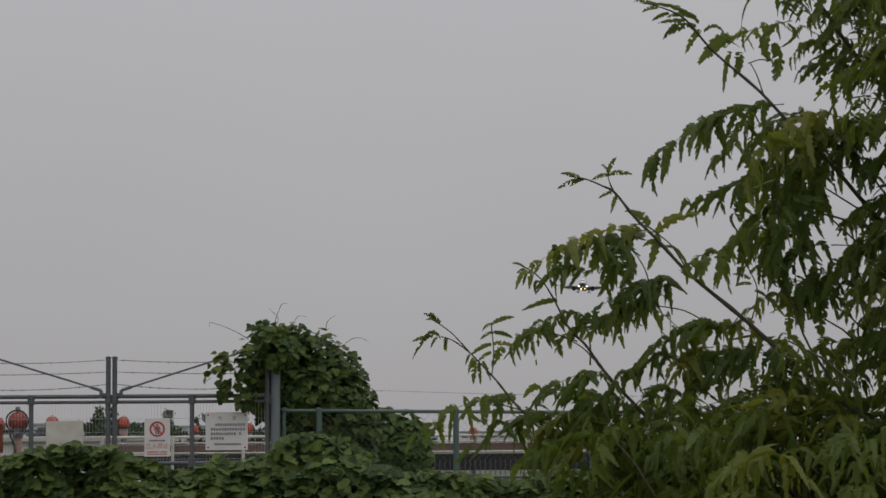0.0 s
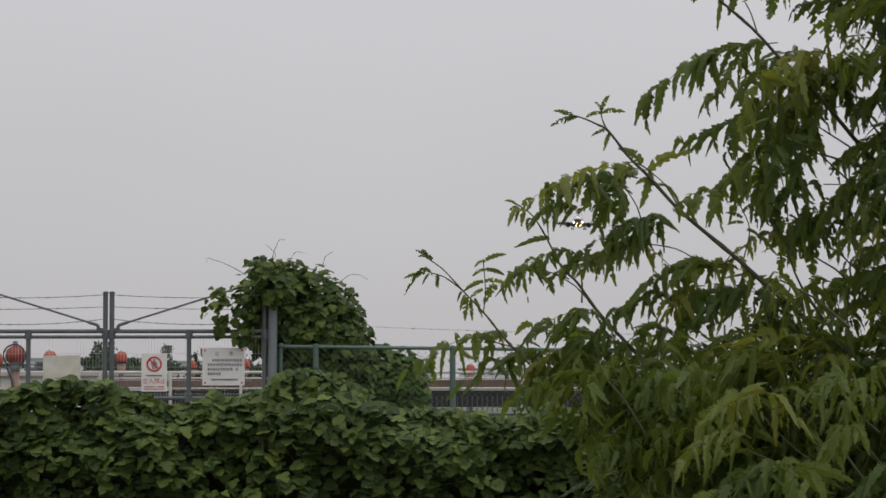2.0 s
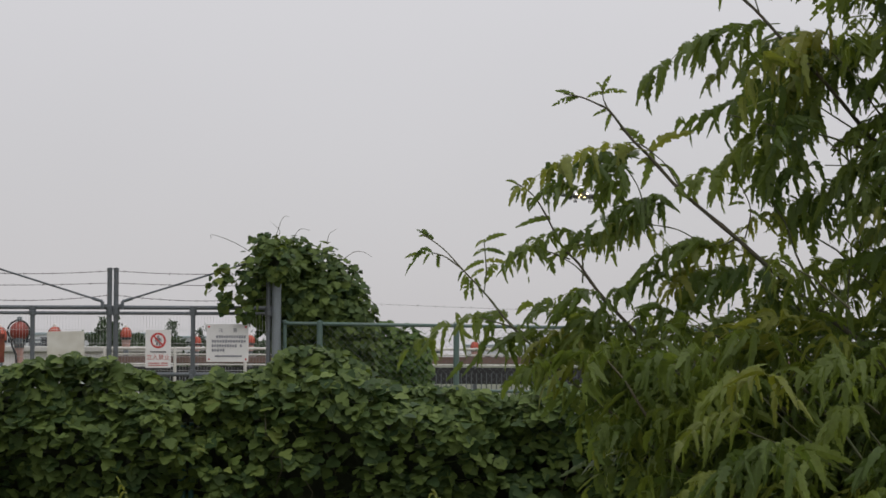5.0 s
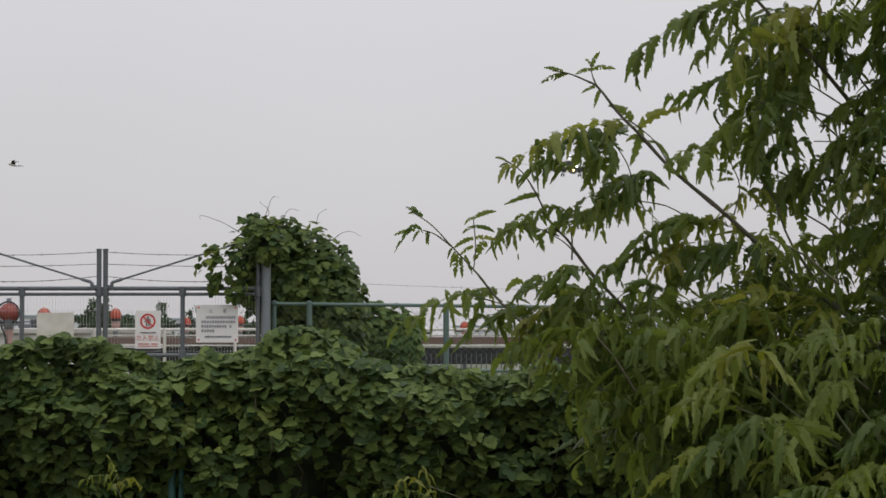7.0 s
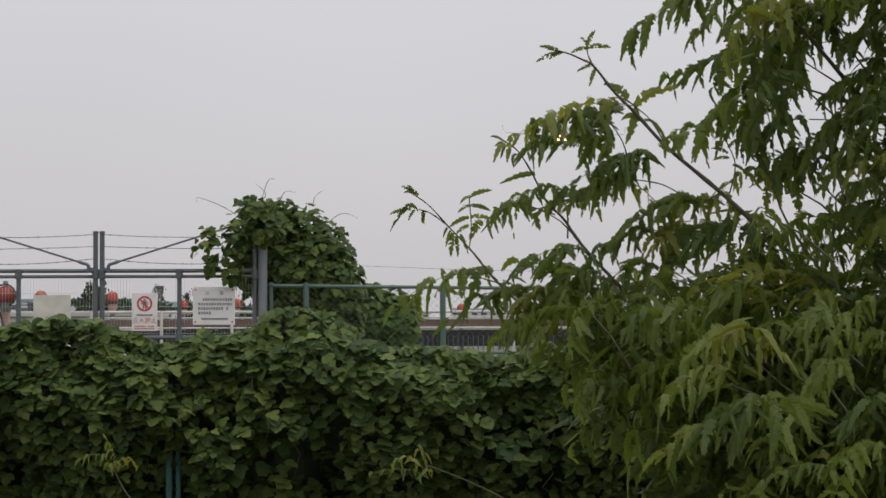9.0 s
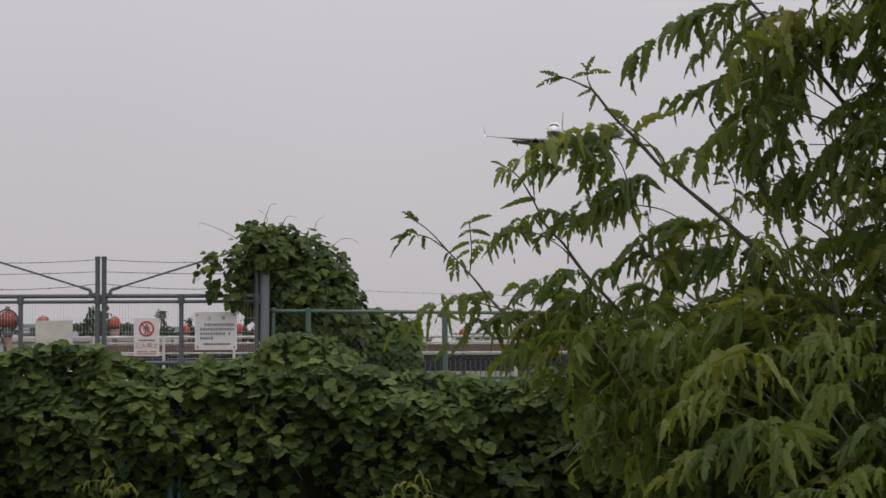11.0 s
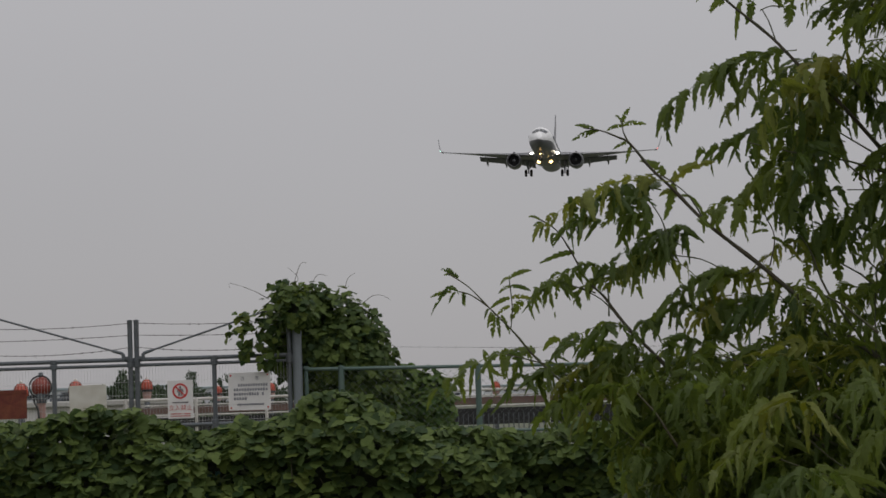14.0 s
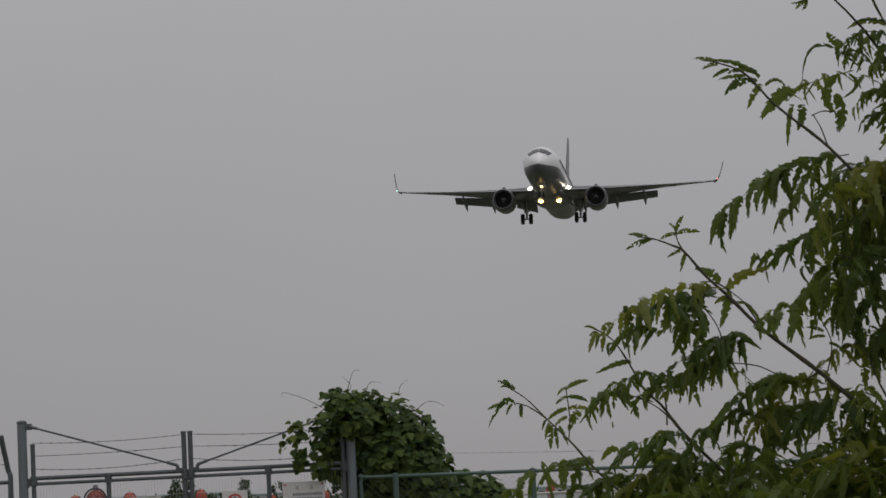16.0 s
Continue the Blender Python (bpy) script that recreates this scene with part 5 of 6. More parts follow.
limb(0.0035, (0.462, 9.0, 1.979), (0.462, 9.0, 2.06), (0.444, 9.0, 2.121), (0.407, 9.0, 2.172))
limb(0.003, (0.225, 9.0, 1.817), (0.154, 9.0, 1.837), (0.093, 9.0, 1.854))
limb(0.003, (0.685, 9.0, 2.243), (0.661, 9.0, 2.324), (0.621, 9.0, 2.389))
limb(0.003, (0.498, 9.0, 1.949), (0.528, 9.0, 1.925), (0.543, 9.0, 1.908))
limb(0.006, (1.285, 9.0, 3.496), (1.32, 9.0, 3.411), (1.393, 9.0, 3.282))
limb(0.005, (1.692, 9.0, 1.777), (1.531, 9.0, 1.939), (1.37, 9.0, 2.101))
limb(0.005, (1.656, 9.0, 2.446), (1.514, 9.0, 2.609), (1.434, 9.0, 2.731), (1.333, 9.0, 2.833))
limb(0.004, (1.59, 9.0, 2.344), (1.513, 9.0, 2.395), (1.331, 9.0, 2.405))
limb(0.004, (1.412, 9.0, 1.777), (1.413, 9.0, 1.959), (1.426, 9.0, 2.111))

# leaves against the sky and in front
frond(GREEN, (0.701, 8.99, 2.453), (0.474, 8.99, 2.448), (0.238, 8.94, 2.316), 0.105, 9)
frond(GREEN, (0.668, 9.03, 2.428), (0.542, 9.05, 2.434), (0.384, 8.93, 2.363), 0.109, 7)
frond(GREEN, (0.663, 8.96, 2.423), (0.597, 9.0, 2.43), (0.557, 8.89, 2.347), 0.121, 4)
plume(GREEN, (0.678, 9.0, 2.477), (0.653, 9.0, 2.515), (0.597, 9.0, 2.534), 0.0344)
plume(GREEN, (0.706, 9.0, 2.454), (0.763, 9.0, 2.503), (0.858, 9.0, 2.521), 0.0344)
plume(GREEN, (0.71, 9.0, 2.45), (0.698, 9.0, 2.395), (0.673, 9.0, 2.32), 0.0304)
plume(GREEN, (0.722, 9.0, 2.405), (0.692, 9.0, 2.422), (0.657, 9.0, 2.405), 0.0223)
plume(GREEN, (0.823, 9.0, 2.312), (0.773, 9.0, 2.395), (0.712, 9.0, 2.397), 0.0121)
frond(GREEN, (1.137, 8.99, 2.476), (0.981, 9.05, 2.413), (0.816, 8.96, 2.322), 0.117, 8)
frond(GREEN, (1.321, 9.06, 2.687), (1.075, 9.06, 2.652), (0.84, 9.07, 2.554), 0.113, 9)
frond(GREEN, (1.067, 8.98, 2.912), (0.835, 8.99, 2.822), (0.701, 9.03, 2.698), 0.113, 8)
frond(GREEN, (1.174, 9.02, 2.918), (0.993, 9.05, 2.897), (0.859, 9.04, 2.842), 0.134, 7)
frond(YOUNG, (1.075, 8.97, 2.89), (0.991, 9.0, 2.802), (0.912, 8.97, 2.707), 0.089, 7)
frond(YOUNG, (1.383, 9.0, 2.863), (1.254, 8.94, 2.862), (1.187, 9.05, 2.778), 0.146, 7)
frond(YOUNG, (1.355, 9.02, 2.743), (1.257, 9.04, 2.726), (1.203, 9.07, 2.616), 0.146, 6)
frond(GREEN, (1.258, 9.05, 2.89), (1.152, 9.1, 2.866), (1.049, 9.0, 2.742), 0.097, 7)
frond(GREEN, (1.299, 9.06, 2.563), (1.134, 9.05, 2.501), (0.983, 9.12, 2.419), 0.125, 8)
frond(GREEN, (1.32, 9.07, 2.503), (1.181, 9.02, 2.464), (1.104, 8.97, 2.379), 0.150, 7)
frond(GREEN, (1.33, 8.99, 2.577), (1.236, 9.04, 2.593), (1.143, 8.95, 2.503), 0.121, 6)
frond(GREEN, (1.358, 9.04, 2.694), (1.293, 9.01, 2.63), (1.303, 9.02, 2.529), 0.101, 6)
frond(GREEN, (1.301, 9.01, 2.406), (1.207, 8.99, 2.38), (1.152, 9.0, 2.304), 0.111, 6)
frond(GREEN, (1.014, 9.03, 2.127), (1.065, 9.08, 2.196), (1.143, 9.05, 2.229), 0.085, 4)
frond(GREEN, (1.31, 9.07, 2.217), (1.244, 9.11, 2.225), (1.203, 9.15, 2.174), 0.105, 5)
plume(GREEN, (1.273, 9.0, 2.223), (1.277, 9.0, 2.152), (1.295, 9.0, 2.077), 0.0486)
frond(GREEN, (1.336, 9.04, 2.307), (1.269, 9.0, 2.284), (1.261, 9.09, 2.218), 0.121, 5)
frond(GREEN, (1.574, 8.78, 2.352), (1.463, 8.82, 2.322), (1.359, 8.77, 2.189), 0.086, 7)
frond(YOUNG, (1.608, 8.75, 2.271), (1.503, 8.71, 2.241), (1.428, 8.79, 2.187), 0.067, 6)
frond(YOUNG, (1.659, 9.03, 2.127), (1.533, 9.0, 2.164), (1.408, 8.92, 2.121), 0.057, 6)
frond(GREEN, (1.583, 9.06, 2.022), (1.47, 9.12, 2.055), (1.353, 8.96, 1.998), 0.069, 6)
frond(GREEN, (1.642, 9.06, 1.961), (1.518, 9.05, 2.001), (1.404, 8.97, 1.938), 0.081, 7)
frond(GREEN, (1.288, 9.0, 2.02), (1.333, 9.03, 2.021), (1.418, 9.05, 2.032), 0.061, 5)
plume(GREEN, (0.347, 9.0, 2.212), (0.296, 9.0, 2.206), (0.223, 9.0, 2.178), 0.0223)
frond(GREEN, (0.456, 8.97, 2.144), (0.346, 8.98, 2.157), (0.175, 8.85, 2.047), 0.073, 8)
plume(GREEN, (0.312, 9.0, 2.097), (0.34, 9.0, 2.064), (0.361, 9.0, 2.006), 0.0324)
frond(GREEN, (0.328, 9.05, 2.107), (0.246, 9.03, 2.092), (0.16, 9.1, 2.044), 0.117, 5)
plume(GREEN, (-0.073, 9.0, 2.077), (-0.113, 9.0, 2.093), (-0.174, 9.0, 2.008), 0.0182)
plume(GREEN, (-0.049, 9.0, 2.081), (-0.055, 9.0, 2.06), (-0.059, 9.0, 2.034), 0.0142)
frond(GREEN, (0.216, 9.08, 1.828), (0.074, 9.08, 1.863), (-0.163, 9.16, 1.741), 0.105, 9)
plume(GREEN, (0.097, 9.0, 1.858), (0.134, 9.0, 1.842), (0.14, 9.0, 1.781), 0.0263)
plume(GREEN, (0.032, 9.0, 1.827), (0.042, 9.0, 1.797), (0.083, 9.0, 1.777), 0.0182)
frond(GREEN, (0.502, 9.0, 1.943), (0.435, 8.95, 1.949), (0.316, 9.0, 1.898), 0.045, 6)
frond(GREEN, (0.496, 8.96, 1.938), (0.454, 8.93, 1.941), (0.404, 8.93, 1.907), 0.105, 5)
frond(GREEN, (0.439, 9.03, 1.875), (0.34, 8.99, 1.898), (0.253, 8.92, 1.836), 0.065, 6)
frond(GREEN, (0.369, 9.06, 1.773), (0.287, 9.04, 1.808), (0.214, 9.14, 1.778), 0.109, 6)
frond(GREEN, (0.359, 9.07, 1.737), (0.195, 9.05, 1.787), (0.033, 9.04, 1.696), 0.101, 7)
frond(GREEN, (0.78, 9.02, 2.112), (0.623, 9.04, 2.2), (0.475, 9.02, 2.098), 0.089, 9)
frond(GREEN, (0.795, 9.03, 2.245), (0.684, 9.04, 2.27), (0.541, 9.1, 2.204), 0.085, 8)
frond(GREEN, (0.744, 9.02, 2.214), (0.682, 9.01, 2.234), (0.613, 9.04, 2.174), 0.101, 6)
frond(GREEN, (0.953, 8.99, 2.096), (0.819, 8.96, 2.115), (0.661, 9.06, 1.998), 0.109, 10)
frond(YOUNG, (1.179, 9.02, 1.96), (1.028, 9.03, 2.102), (0.824, 8.9, 2.081), 0.117, 9)
frond(GREEN, (1.218, 9.01, 1.888), (1.078, 9.02, 2.02), (0.902, 8.89, 1.956), 0.117, 8)
frond(YOUNG, (0.907, 9.03, 2.041), (0.827, 9.05, 2.022), (0.765, 8.93, 1.957), 0.097, 6)
frond(GREEN, (0.836, 9.04, 1.991), (0.724, 9.03, 2.009), (0.633, 9.05, 1.96), 0.093, 6)
frond(GREEN, (1.045, 9.0, 1.979), (0.947, 9.03, 2.021), (0.845, 9.03, 1.96), 0.121, 7)
frond(GREEN, (0.798, 8.96, 1.857), (0.713, 8.91, 1.886), (0.577, 8.98, 1.807), 0.101, 7)
frond(GREEN, (0.951, 9.08, 1.9), (0.867, 9.05, 1.92), (0.785, 9.05, 1.838), 0.101, 6)
frond(GREEN, (0.642, 9.03, 1.94), (0.59, 9.01, 1.949), (0.538, 8.98, 1.898), 0.081, 5)
frond(GREEN, (1.247, 9.0, 1.939), (1.184, 8.98, 1.989), (1.085, 9.0, 1.939), 0.101, 6)
frond(GREEN, (0.609, 9.0, 1.817), (0.497, 8.98, 1.857), (0.357, 9.03, 1.777), 0.097, 8)
frond(GREEN, (0.586, 8.96, 1.716), (0.436, 8.97, 1.777), (0.295, 8.99, 1.676), 0.101, 8)
frond(GREEN, (0.61, 9.0, 2.324), (0.562, 8.96, 2.338), (0.531, 9.04, 2.286), 0.093, 5)
frond(GREEN, (0.448, 8.99, 2.303), (0.371, 8.95, 2.325), (0.284, 8.96, 2.277), 0.085, 6)
frond(GREEN, (0.782, 9.04, 2.276), (0.651, 9.0, 2.267), (0.461, 8.99, 2.165), 0.101, 9)
frond(GREEN, (0.65, 9.0, 2.117), (0.541, 9.04, 2.16), (0.406, 8.97, 2.095), 0.081, 7)
frond(GREEN, (0.522, 9.06, 2.104), (0.459, 9.02, 2.132), (0.387, 9.01, 2.091), 0.077, 5)
frond(GREEN, (0.469, 9.04, 1.696), (0.359, 9.08, 1.733), (0.225, 9.01, 1.625), 0.101, 8)
frond(YOUNG, (0.568, 8.99, 1.672), (0.474, 8.94, 1.716), (0.335, 8.97, 1.615), 0.097, 8)
frond(GREEN, (0.678, 8.98, 1.686), (0.6, 9.02, 1.716), (0.499, 9.03, 1.635), 0.105, 7)
frond(YOUNG, (0.436, 8.98, 1.777), (0.354, 8.96, 1.793), (0.266, 9.02, 1.716), 0.081, 7)
frond(GREEN, (0.561, 9.04, 1.777), (0.522, 9.07, 1.808), (0.436, 8.99, 1.746), 0.101, 6)
frond(GREEN, (1.102, 8.98, 1.817), (0.998, 8.95, 1.857), (0.884, 9.01, 1.777), 0.109, 7)
plume(GREEN, (0.479, 9.0, 2.442), (0.495, 9.0, 2.381), (0.448, 9.0, 2.3), 0.0466)
plume(GREEN, (0.408, 9.0, 2.426), (0.414, 9.0, 2.365), (0.401, 9.0, 2.3), 0.0263)
plume(GREEN, (0.54, 9.0, 2.45), (0.554, 9.0, 2.381), (0.539, 9.0, 2.316), 0.0364)
plume(GREEN, (0.593, 9.0, 2.483), (0.6, 9.0, 2.416), (0.58, 9.0, 2.353), 0.0445)
plume(GREEN, (0.6, 9.0, 2.381), (0.608, 9.0, 2.314), (0.572, 9.0, 2.255), 0.0445)
plume(GREEN, (0.337, 9.0, 2.414), (0.351, 9.0, 2.344), (0.33, 9.0, 2.263), 0.0324)
plume(GREEN, (0.511, 9.0, 2.409), (0.523, 9.0, 2.361), (0.499, 9.0, 2.308), 0.0223)
frond(YOUNG, (-1.129, 8.69, 1.174), (-1.166, 8.67, 1.225), (-1.235, 8.66, 1.211), 0.039, 4)
frond(YOUNG, (-1.131, 8.71, 1.173), (-1.124, 8.7, 1.232), (-1.166, 8.77, 1.279), 0.039, 4)
frond(YOUNG, (-1.127, 8.68, 1.175), (-1.075, 8.62, 1.217), (-1.048, 8.75, 1.182), 0.035, 4)
frond(YOUNG, (-0.037, 8.77, 1.136), (-0.097, 8.82, 1.205), (-0.165, 8.73, 1.191), 0.043, 5)
frond(YOUNG, (-0.031, 8.77, 1.145), (-0.055, 8.83, 1.205), (-0.074, 8.7, 1.255), 0.039, 4)
frond(GREEN, (-0.037, 8.75, 1.137), (-0.126, 8.79, 1.168), (-0.228, 8.76, 1.154), 0.039, 5)
frond(GREEN, (1.64, 9.02, 2.611), (1.514, 9.0, 2.568), (1.387, 8.97, 2.474), 0.089, 7)
frond(GREEN, (1.633, 8.99, 2.486), (1.533, 8.94, 2.491), (1.43, 8.99, 2.425), 0.101, 7)
frond(GREEN, (1.636, 8.99, 2.69), (1.541, 9.03, 2.714), (1.415, 8.88, 2.637), 0.101, 7)
frond(GREEN, (1.548, 9.07, 2.862), (1.449, 9.09, 2.824), (1.373, 9.13, 2.705), 0.109, 8)
frond(GREEN, (1.59, 8.87, 2.295), (1.498, 8.92, 2.302), (1.389, 8.86, 2.195), 0.099, 7)
frond(GREEN, (1.568, 8.96, 2.433), (1.451, 8.99, 2.405), (1.312, 8.88, 2.296), 0.101, 8)
frond(GREEN, (1.451, 9.0, 2.293), (1.373, 9.02, 2.305), (1.307, 8.98, 2.222), 0.109, 6)
frond(GREEN, (1.635, 9.01, 2.061), (1.542, 9.06, 2.104), (1.452, 9.01, 2.04), 0.081, 6)
frond(GREEN, (1.004, 7.9, 1.413), (0.894, 7.87, 1.396), (0.733, 7.95, 1.251), 0.110, 9)
frond(YOUNG, (0.935, 7.92, 1.519), (0.841, 7.95, 1.536), (0.717, 7.87, 1.453), 0.082, 7)
frond(YOUNG, (1.108, 7.88, 1.537), (1.003, 7.89, 1.657), (0.901, 7.93, 1.625), 0.099, 7)
frond(GREEN, (1.076, 7.78, 1.365), (0.993, 7.82, 1.442), (0.944, 7.84, 1.345), 0.130, 6)
frond(GREEN, (1.136, 7.96, 1.34), (1.106, 8.0, 1.427), (1.075, 7.84, 1.362), 0.142, 5)
frond(GREEN, (1.242, 7.74, 1.194), (1.145, 7.78, 1.24), (0.985, 7.63, 1.201), 0.069, 8)
frond(GREEN, (1.428, 7.89, 1.44), (1.335, 7.86, 1.423), (1.269, 7.88, 1.343), 0.089, 6)
frond(GREEN, (1.469, 8.11, 1.623), (1.341, 8.11, 1.642), (1.182, 8.15, 1.587), 0.080, 8)
frond(GREEN, (1.297, 8.06, 1.66), (1.235, 8.01, 1.714), (1.156, 7.97, 1.661), 0.109, 6)
frond(GREEN, (1.426, 8.17, 1.77), (1.344, 8.12, 1.715), (1.309, 8.25, 1.622), 0.081, 6)
frond(GREEN, (1.278, 8.06, 1.533), (1.244, 8.01, 1.552), (1.203, 8.04, 1.48), 0.108, 5)
frond(GREEN, (0.88, 8.4, 1.715), (0.783, 8.38, 1.734), (0.715, 8.35, 1.659), 0.113, 6)
frond(GREEN, (0.751, 8.44, 1.715), (0.695, 8.45, 1.725), (0.624, 8.39, 1.659), 0.091, 6)
frond(GREEN, (0.998, 8.28, 1.622), (0.921, 8.26, 1.641), (0.811, 8.19, 1.568), 0.116, 7)
frond(GREEN, (1.415, 7.83, 1.275), (1.314, 7.85, 1.291), (1.215, 7.78, 1.225), 0.088, 7)
frond(GREEN, (0.887, 7.97, 1.303), (0.812, 7.93, 1.341), (0.704, 7.92, 1.27), 0.090, 7)
frond(GREEN, (0.737, 8.73, 1.461), (0.642, 8.77, 1.499), (0.519, 8.69, 1.423), 0.090, 7)
plume(GREEN, (0.87, 9.0, 3.218), (0.791, 9.0, 3.27), (0.705, 9.0, 3.285), 0.0202)
plume(GREEN, (0.86, 9.0, 3.233), (0.81, 9.0, 3.248), (0.755, 9.0, 3.235), 0.0243)
plume(GREEN, (0.859, 9.0, 3.204), (0.797, 9.0, 3.199), (0.74, 9.0, 3.157), 0.0304)
plume(GREEN, (0.874, 9.0, 3.187), (0.846, 9.0, 3.158), (0.818, 9.0, 3.101), 0.0223)
plume(GREEN, (0.886, 9.0, 3.182), (0.924, 9.0, 3.205), (0.961, 9.0, 3.176), 0.0182)
plume(GREEN, (0.982, 9.0, 3.16), (0.936, 9.0, 3.142), (0.866, 9.0, 3.068), 0.0486)
plume(GREEN, (0.979, 9.0, 3.109), (0.963, 9.0, 3.048), (0.953, 9.0, 2.96), 0.0223)
plume(GREEN, (1.011, 9.0, 3.107), (1.013, 9.0, 3.066), (0.993, 9.0, 3.015), 0.0324)
frond(GREEN, (1.214, 9.06, 3.23), (1.07, 9.07, 3.198), (0.97, 9.02, 3.161), 0.077, 6)
plume(GREEN, (1.14, 9.0, 3.209), (1.102, 9.0, 3.133), (1.138, 9.0, 3.059), 0.0405)
plume(GREEN, (1.14, 9.0, 3.141), (1.155, 9.0, 3.068), (1.139, 9.0, 3.003), 0.0405)
plume(GREEN, (1.185, 9.0, 3.211), (1.214, 9.0, 3.168), (1.158, 9.0, 3.12), 0.0182)
plume(GREEN, (1.227, 9.0, 3.234), (1.086, 9.0, 3.32), (1.021, 9.0, 3.2), 0.0162)
plume(GREEN, (1.175, 9.0, 3.311), (1.144, 9.0, 3.333), (1.119, 9.0, 3.364), 0.0344)
plume(GREEN, (1.335, 9.0, 3.385), (1.258, 9.0, 3.398), (1.196, 9.0, 3.376), 0.0182)
plume(GREEN, (1.335, 9.0, 3.393), (1.269, 9.0, 3.405), (1.213, 9.0, 3.392), 0.0162)
frond(GREEN, (1.345, 9.0, 3.323), (1.277, 9.0, 3.36), (1.171, 9.03, 3.324), 0.069, 6)
frond(GREEN, (1.285, 9.01, 3.224), (1.219, 9.03, 3.298), (1.173, 8.98, 3.254), 0.057, 5)
frond(GREEN, (1.34, 8.99, 3.129), (1.26, 8.99, 3.134), (1.202, 9.01, 3.088), 0.053, 6)
frond(GREEN, (1.343, 8.97, 3.218), (1.293, 8.96, 3.239), (1.245, 8.93, 3.186), 0.069, 5)
frond(GREEN, (1.346, 9.07, 3.058), (1.294, 9.12, 3.079), (1.236, 9.02, 3.026), 0.053, 5)
frond(GREEN, (1.326, 9.07, 3.361), (1.268, 9.1, 3.339), (1.228, 9.0, 3.25), 0.061, 5)
plume(GREEN, (1.056, 9.0, 3.488), (1.035, 9.0, 3.477), (1.013, 9.0, 3.457), 0.0142)
plume(GREEN, (1.056, 9.0, 3.488), (1.049, 9.0, 3.467), (1.037, 9.0, 3.451), 0.0121)
plume(GREEN, (1.06, 9.0, 3.494), (1.029, 9.0, 3.483), (0.998, 9.0, 3.479), 0.0121)

# shoots
bud((0.437, 9.00, 2.651), (0.364, 9.00, 2.670))
bud((0.433, 9.00, 2.651), (0.352, 9.00, 2.615))
bud((0.447, 9.00, 2.649), (0.397, 9.00, 2.623))
bud((0.532, 9.00, 2.672), (0.563, 9.00, 2.728))
bud((0.534, 9.00, 2.666), (0.619, 9.00, 2.666))
bud((0.534, 9.00, 2.664), (0.478, 9.00, 2.647))
bud((0.532, 9.00, 2.678), (0.510, 9.00, 2.700))
bud((0.559, 9.00, 2.603), (0.498, 9.00, 2.578))
bud((0.563, 9.00, 2.591), (0.542, 9.00, 2.526))
bud((0.229, 9.00, 2.332), (0.186, 9.00, 2.346))
bud((0.235, 9.00, 2.323), (0.202, 9.00, 2.311))
bud((0.239, 9.00, 2.315), (0.223, 9.00, 2.267))
bud((0.259, 9.00, 2.303), (0.245, 9.00, 2.253))
bud((-0.073, 9.00, 2.135), (-0.134, 9.00, 2.168))
bud((-0.079, 9.00, 2.141), (-0.125, 9.00, 2.145))
bud((-0.089, 9.00, 2.145), (-0.113, 9.00, 2.170))
bud((-0.099, 9.00, 2.087), (-0.174, 9.00, 2.068))
bud((-0.059, 9.00, 2.079), (-0.053, 9.00, 2.032))
bud((-0.085, 9.00, 2.083), (-0.109, 9.00, 2.044))
bud((0.109, 9.00, 2.129), (0.190, 9.00, 2.153))
bud((0.109, 9.00, 2.129), (0.077, 9.00, 2.105))
bud((0.113, 9.00, 2.097), (0.184, 9.00, 2.079))
bud((0.113, 9.00, 2.097), (0.069, 9.00, 2.072))
bud((0.113, 9.00, 2.056), (0.190, 9.00, 2.048))
bud((0.109, 9.00, 2.056), (0.038, 9.00, 2.020))
bud((0.109, 9.00, 2.028), (0.061, 9.00, 1.996))
bud((0.045, 9.00, 2.008), (0.026, 9.00, 1.951))
bud((0.049, 9.00, 2.000), (0.043, 9.00, 1.915))
bud((0.063, 9.00, 1.989), (0.069, 9.00, 1.915))
bud((0.077, 9.00, 1.996), (0.105, 9.00, 1.927))
bud((0.032, 9.00, 2.020), (0.016, 9.00, 1.983))
bud((1.034, 9.00, 2.323), (1.004, 9.00, 2.380))
bud((1.038, 9.00, 2.303), (1.095, 9.00, 2.340))
bud((1.044, 9.00, 2.267), (0.984, 9.00, 2.259))
bud((1.055, 9.00, 2.242), (1.105, 9.00, 2.212))
bud((1.040, 9.00, 2.287), (0.980, 9.00, 2.303))
bud((0.721, 9.00, 3.279), (0.636, 9.00, 3.295))
bud((0.721, 9.00, 3.271), (0.664, 9.00, 3.255))
bud((0.818, 9.00, 3.224), (0.721, 9.00, 3.214))
bud((0.802, 9.00, 3.218), (0.741, 9.00, 3.163))
bud((0.822, 9.00, 3.214), (0.866, 9.00, 3.170))
bud((0.761, 9.00, 3.251), (0.700, 9.00, 3.224))

# outer bound of the crown: (height, nearest x)
CROWN_EDGE = [(0.684, 0.95), (1.129, 0.8), (1.291, 0.62), (1.453, 0.478), (1.575, 0.397), (1.655, 0.356), (1.736, 0.397), (1.817, 0.498), (1.939, 0.619), (2.060, 0.862), (2.182, 1.065), (2.303, 1.146), (2.506, 1.146), (2.708, 1.125), (2.910, 1.166), (3.0, 1.42), (3.4, 1.45), (3.821, 1.6)]


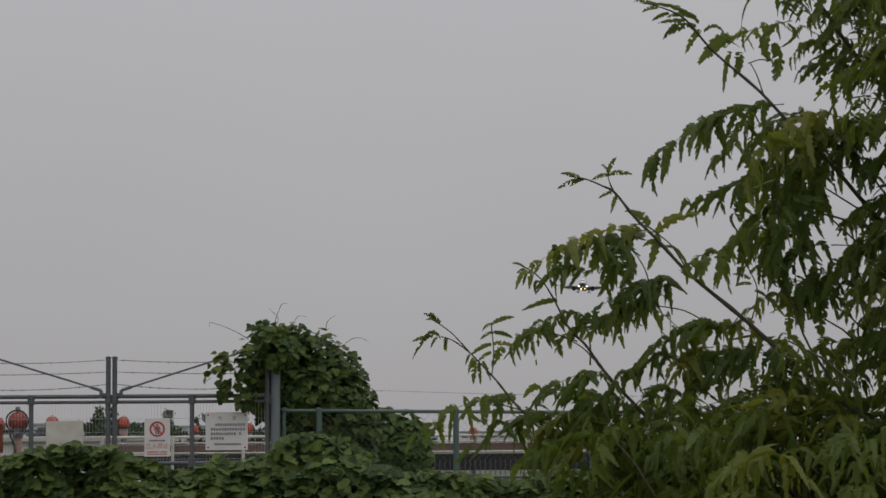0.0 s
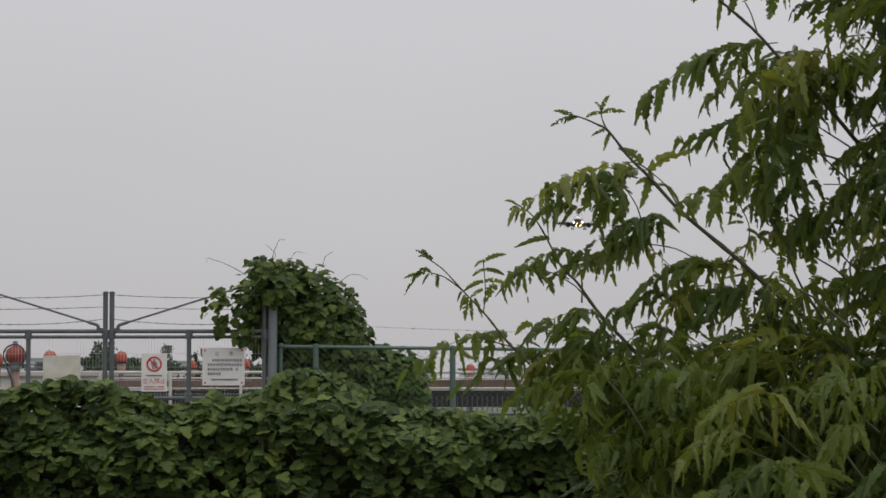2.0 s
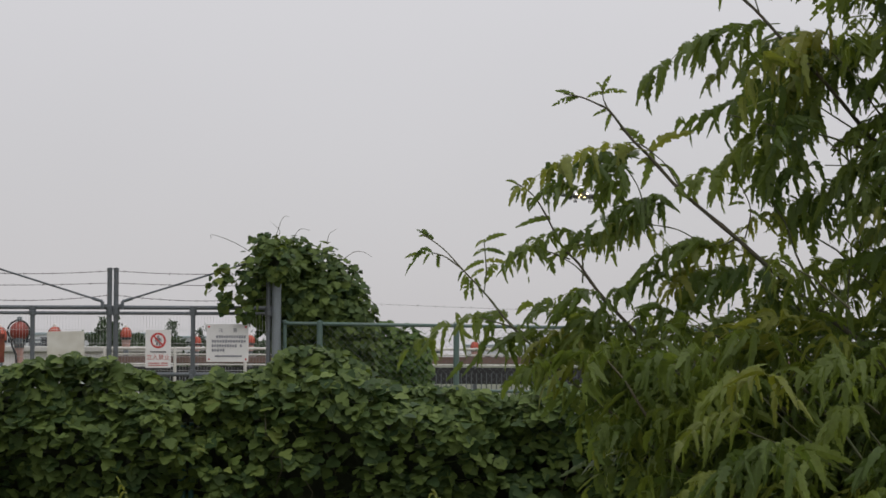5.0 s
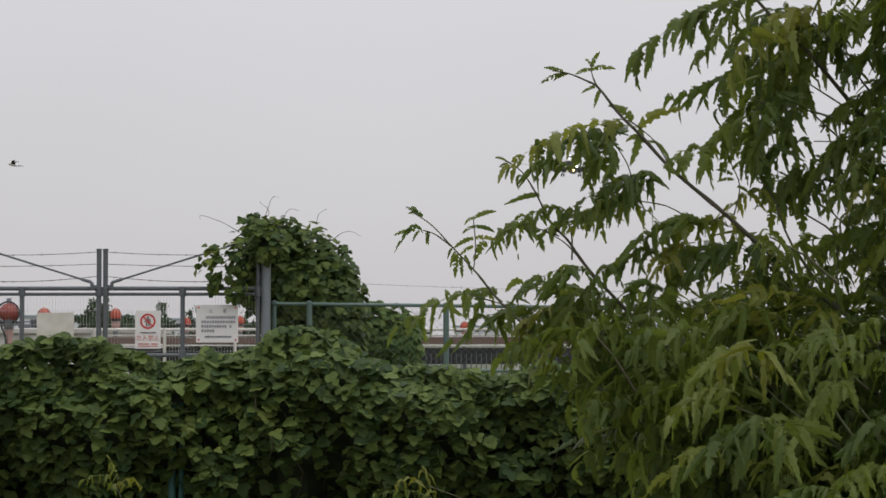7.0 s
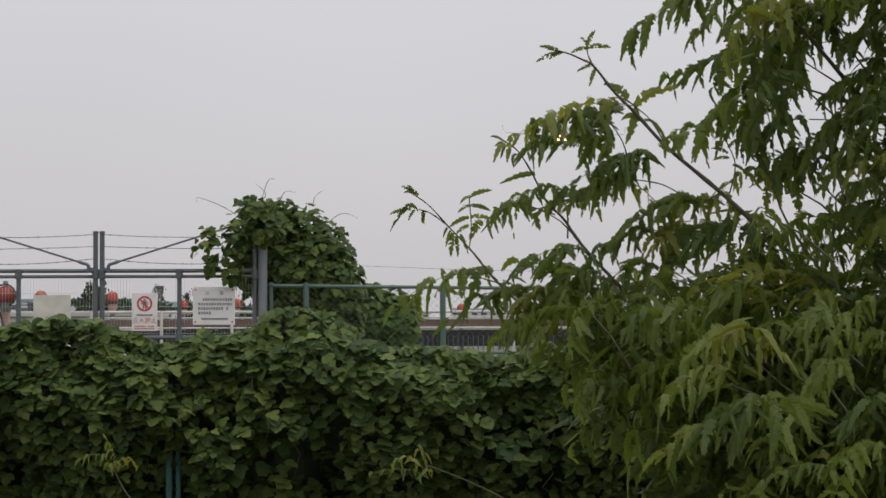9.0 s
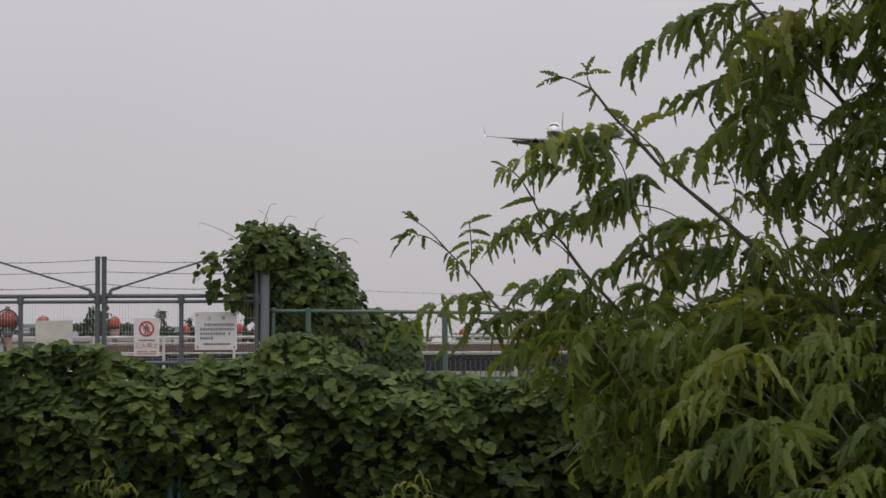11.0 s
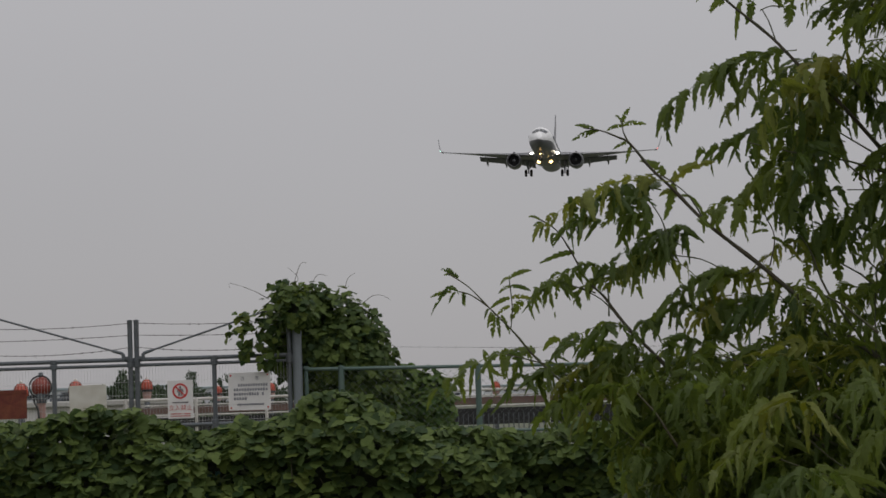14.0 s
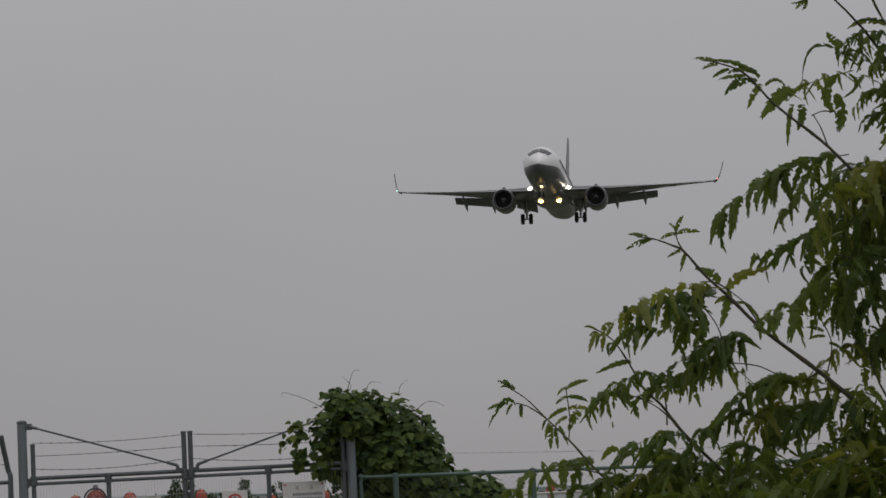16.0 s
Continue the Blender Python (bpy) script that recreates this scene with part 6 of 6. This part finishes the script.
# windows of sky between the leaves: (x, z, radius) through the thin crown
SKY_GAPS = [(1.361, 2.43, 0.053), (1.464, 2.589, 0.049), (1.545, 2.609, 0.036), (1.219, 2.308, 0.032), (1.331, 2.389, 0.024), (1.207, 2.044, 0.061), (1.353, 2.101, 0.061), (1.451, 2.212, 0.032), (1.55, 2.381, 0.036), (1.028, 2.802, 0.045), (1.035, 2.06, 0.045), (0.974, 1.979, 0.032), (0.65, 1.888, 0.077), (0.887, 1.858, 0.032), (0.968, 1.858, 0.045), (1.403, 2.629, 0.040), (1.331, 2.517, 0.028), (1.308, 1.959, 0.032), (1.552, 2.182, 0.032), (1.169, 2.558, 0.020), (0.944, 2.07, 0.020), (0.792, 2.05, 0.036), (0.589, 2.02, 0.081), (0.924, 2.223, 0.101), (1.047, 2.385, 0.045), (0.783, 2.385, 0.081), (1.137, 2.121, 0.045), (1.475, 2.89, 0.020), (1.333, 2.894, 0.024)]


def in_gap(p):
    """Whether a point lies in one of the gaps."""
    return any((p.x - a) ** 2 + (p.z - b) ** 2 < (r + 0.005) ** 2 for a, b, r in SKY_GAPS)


def tree():
    rng = random.Random(77)
    g = empty("feathery_tree", pose(0, 0, 0), "young tree with drooping feathery leaves and thin forked branches", "tree")
    bm = bmesh.new()
    tx, ty = TRUNK
    tube(bm, [(tx, ty, -0.05), (tx - 0.05, ty, 0.5), (tx - 0.02, ty - 0.05, 1.3), (tx + 0.05, ty, 2.3), (tx, ty, 3.4), (tx - 0.1, ty, 4.4)], [0.09, 0.075, 0.065, 0.05, 0.035, 0.012], 12)
    part("trunk", bm, M_BARK, g, "", True)
    for pts, r in BRANCHES:
        pts = [Vector(p) for p in pts]
        fine = []
        for i in range(len(pts) - 1):
            p0, p1, p2, p3 = pts[max(0, i - 1)], pts[i], pts[i + 1], pts[min(len(pts) - 1, i + 2)]
            for k in range(4):
                t = k / 4
                fine.append(0.5 * ((2 * p1) + (p2 - p0) * t + (2 * p0 - 5 * p1 + 4 * p2 - p3) * t * t + (3 * p1 - p0 - 3 * p2 + p3) * t ** 3))
        fine.append(pts[-1])
        n = len(fine)
        bm = bmesh.new()
        tube(bm, fine, [max(0.0022, r * (1 - 0.85 * i / n)) * (1.25 if i % 6 == 3 else 1.0) for i in range(n)], 7)
        part("branch", bm, M_BARK if r > 0.009 else M_TWIG, g, "", True)

    for material, foot, mid, tip, plen, pairs in FRONDS:
        v, f = frond_shape(foot, mid, tip, plen, pairs, rng)
        add_mesh("leaf", v, f, material, g)
    for material, foot, mid, tip, width in PLUMES:
        v, f = [], []
        pinna(v, f, Vector(foot), Vector(mid), Vector(tip), width, rng, 18, (rng.uniform(-0.2, 0.2), -1, rng.uniform(0, 0.5)))
        add_mesh("leaf", v, f, material, g)
    # the dense inside of the crown
    fill, tries = [], 0
    while len(fill) < 850 and tries < 30000:
        tries += 1
        fx, fz = (tries * 0.5698402910) % 1.0, (tries * 0.7548776662) % 1.0
        z = 0.75 + fz if len(fill) < 480 else 1.65 + 2.15 * fz
        edge = smooth_step(CROWN_EDGE, z) + (0.12 if 1.75 < z < 2.1 else 0.03)
        x = edge + (2.05 - edge) * fx
        y = 9.0 + rng.uniform(-0.3, 0.65)
        ln = rng.uniform(0.15, 0.38)
        a = rng.gauss(-2.7, 0.9)
        d = Vector((math.cos(a) if rng.random() < 0.85 else -math.cos(a), -abs(math.sin(a)) * 0.6 + rng.uniform(-0.2, 0.4), rng.uniform(-0.7, 0.4))).normalized()
        p = Vector((x + 0.12, y, z + 0.05))
        q = p + d * ln
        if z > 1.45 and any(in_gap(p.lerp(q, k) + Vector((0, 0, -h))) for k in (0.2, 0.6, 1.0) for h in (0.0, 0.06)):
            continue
        fill.append(sprig_pose(p, q, rng, 0.5))
    fill.sort(key=lambda m: m.translation.y)
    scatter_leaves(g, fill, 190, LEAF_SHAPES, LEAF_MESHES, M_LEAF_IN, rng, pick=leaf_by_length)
    # thin twigs through the crown
    for m in fill[::4]:
        p = m.translation
        bm = bmesh.new()
        q = p + Vector((rng.uniform(0.15, 0.35), rng.uniform(-0.05, 0.2), rng.uniform(-0.3, -0.1)))
        tube(bm, [p, p.lerp(q, 0.5) + Vector((0, 0, 0.02)), q], [0.003, 0.004, 0.006], 5)
        part("twig", bm, M_TWIG, g)
    return g


tree()


# ---- moving things ----
def motions():
    rows = [
        (0.00, 70.00, 1297.6, 81.30),
        (1.50, 63.00, 1200.6, 75.90),
        (3.75, 54.10, 1054.5, 67.90),
        (7.00, 43.00, 844.0, 58.30),
        (10.50, 28.60, 617.0, 49.90),
        (11.00, 26.60, 584.5, 48.60),
        (12.50, 19.10, 487.3, 43.40),
        (14.50, 10.40, 357.6, 36.90),
        (16.00, 4.07, 260.1, 32.90),
    ]
    walk(AIRLINER, [(t, pose(x, y, z + 1.95, PITCH, BANK, HEADING)) for t, x, y, z in rows])
    walk(BIRD, [(t, pose(x, y, z, 0, 8, 0)) for t, x, y, z in [(0.0, 108.0, 25.0, 2.5), (6.3, 5.35, 25.0, 2.6), (6.8, -1.546, 25.0, 3.021), (6.9, -2.935, 25.0, 3.218), (7.0, -4.284, 25.0, 3.421), (7.5, -11.28, 25.0, 4.0), (16.0, -125.0, 25.0, 9.0)]])


PITCH, BANK, HEADING = -3.0, 1.6, -5.8
motions()
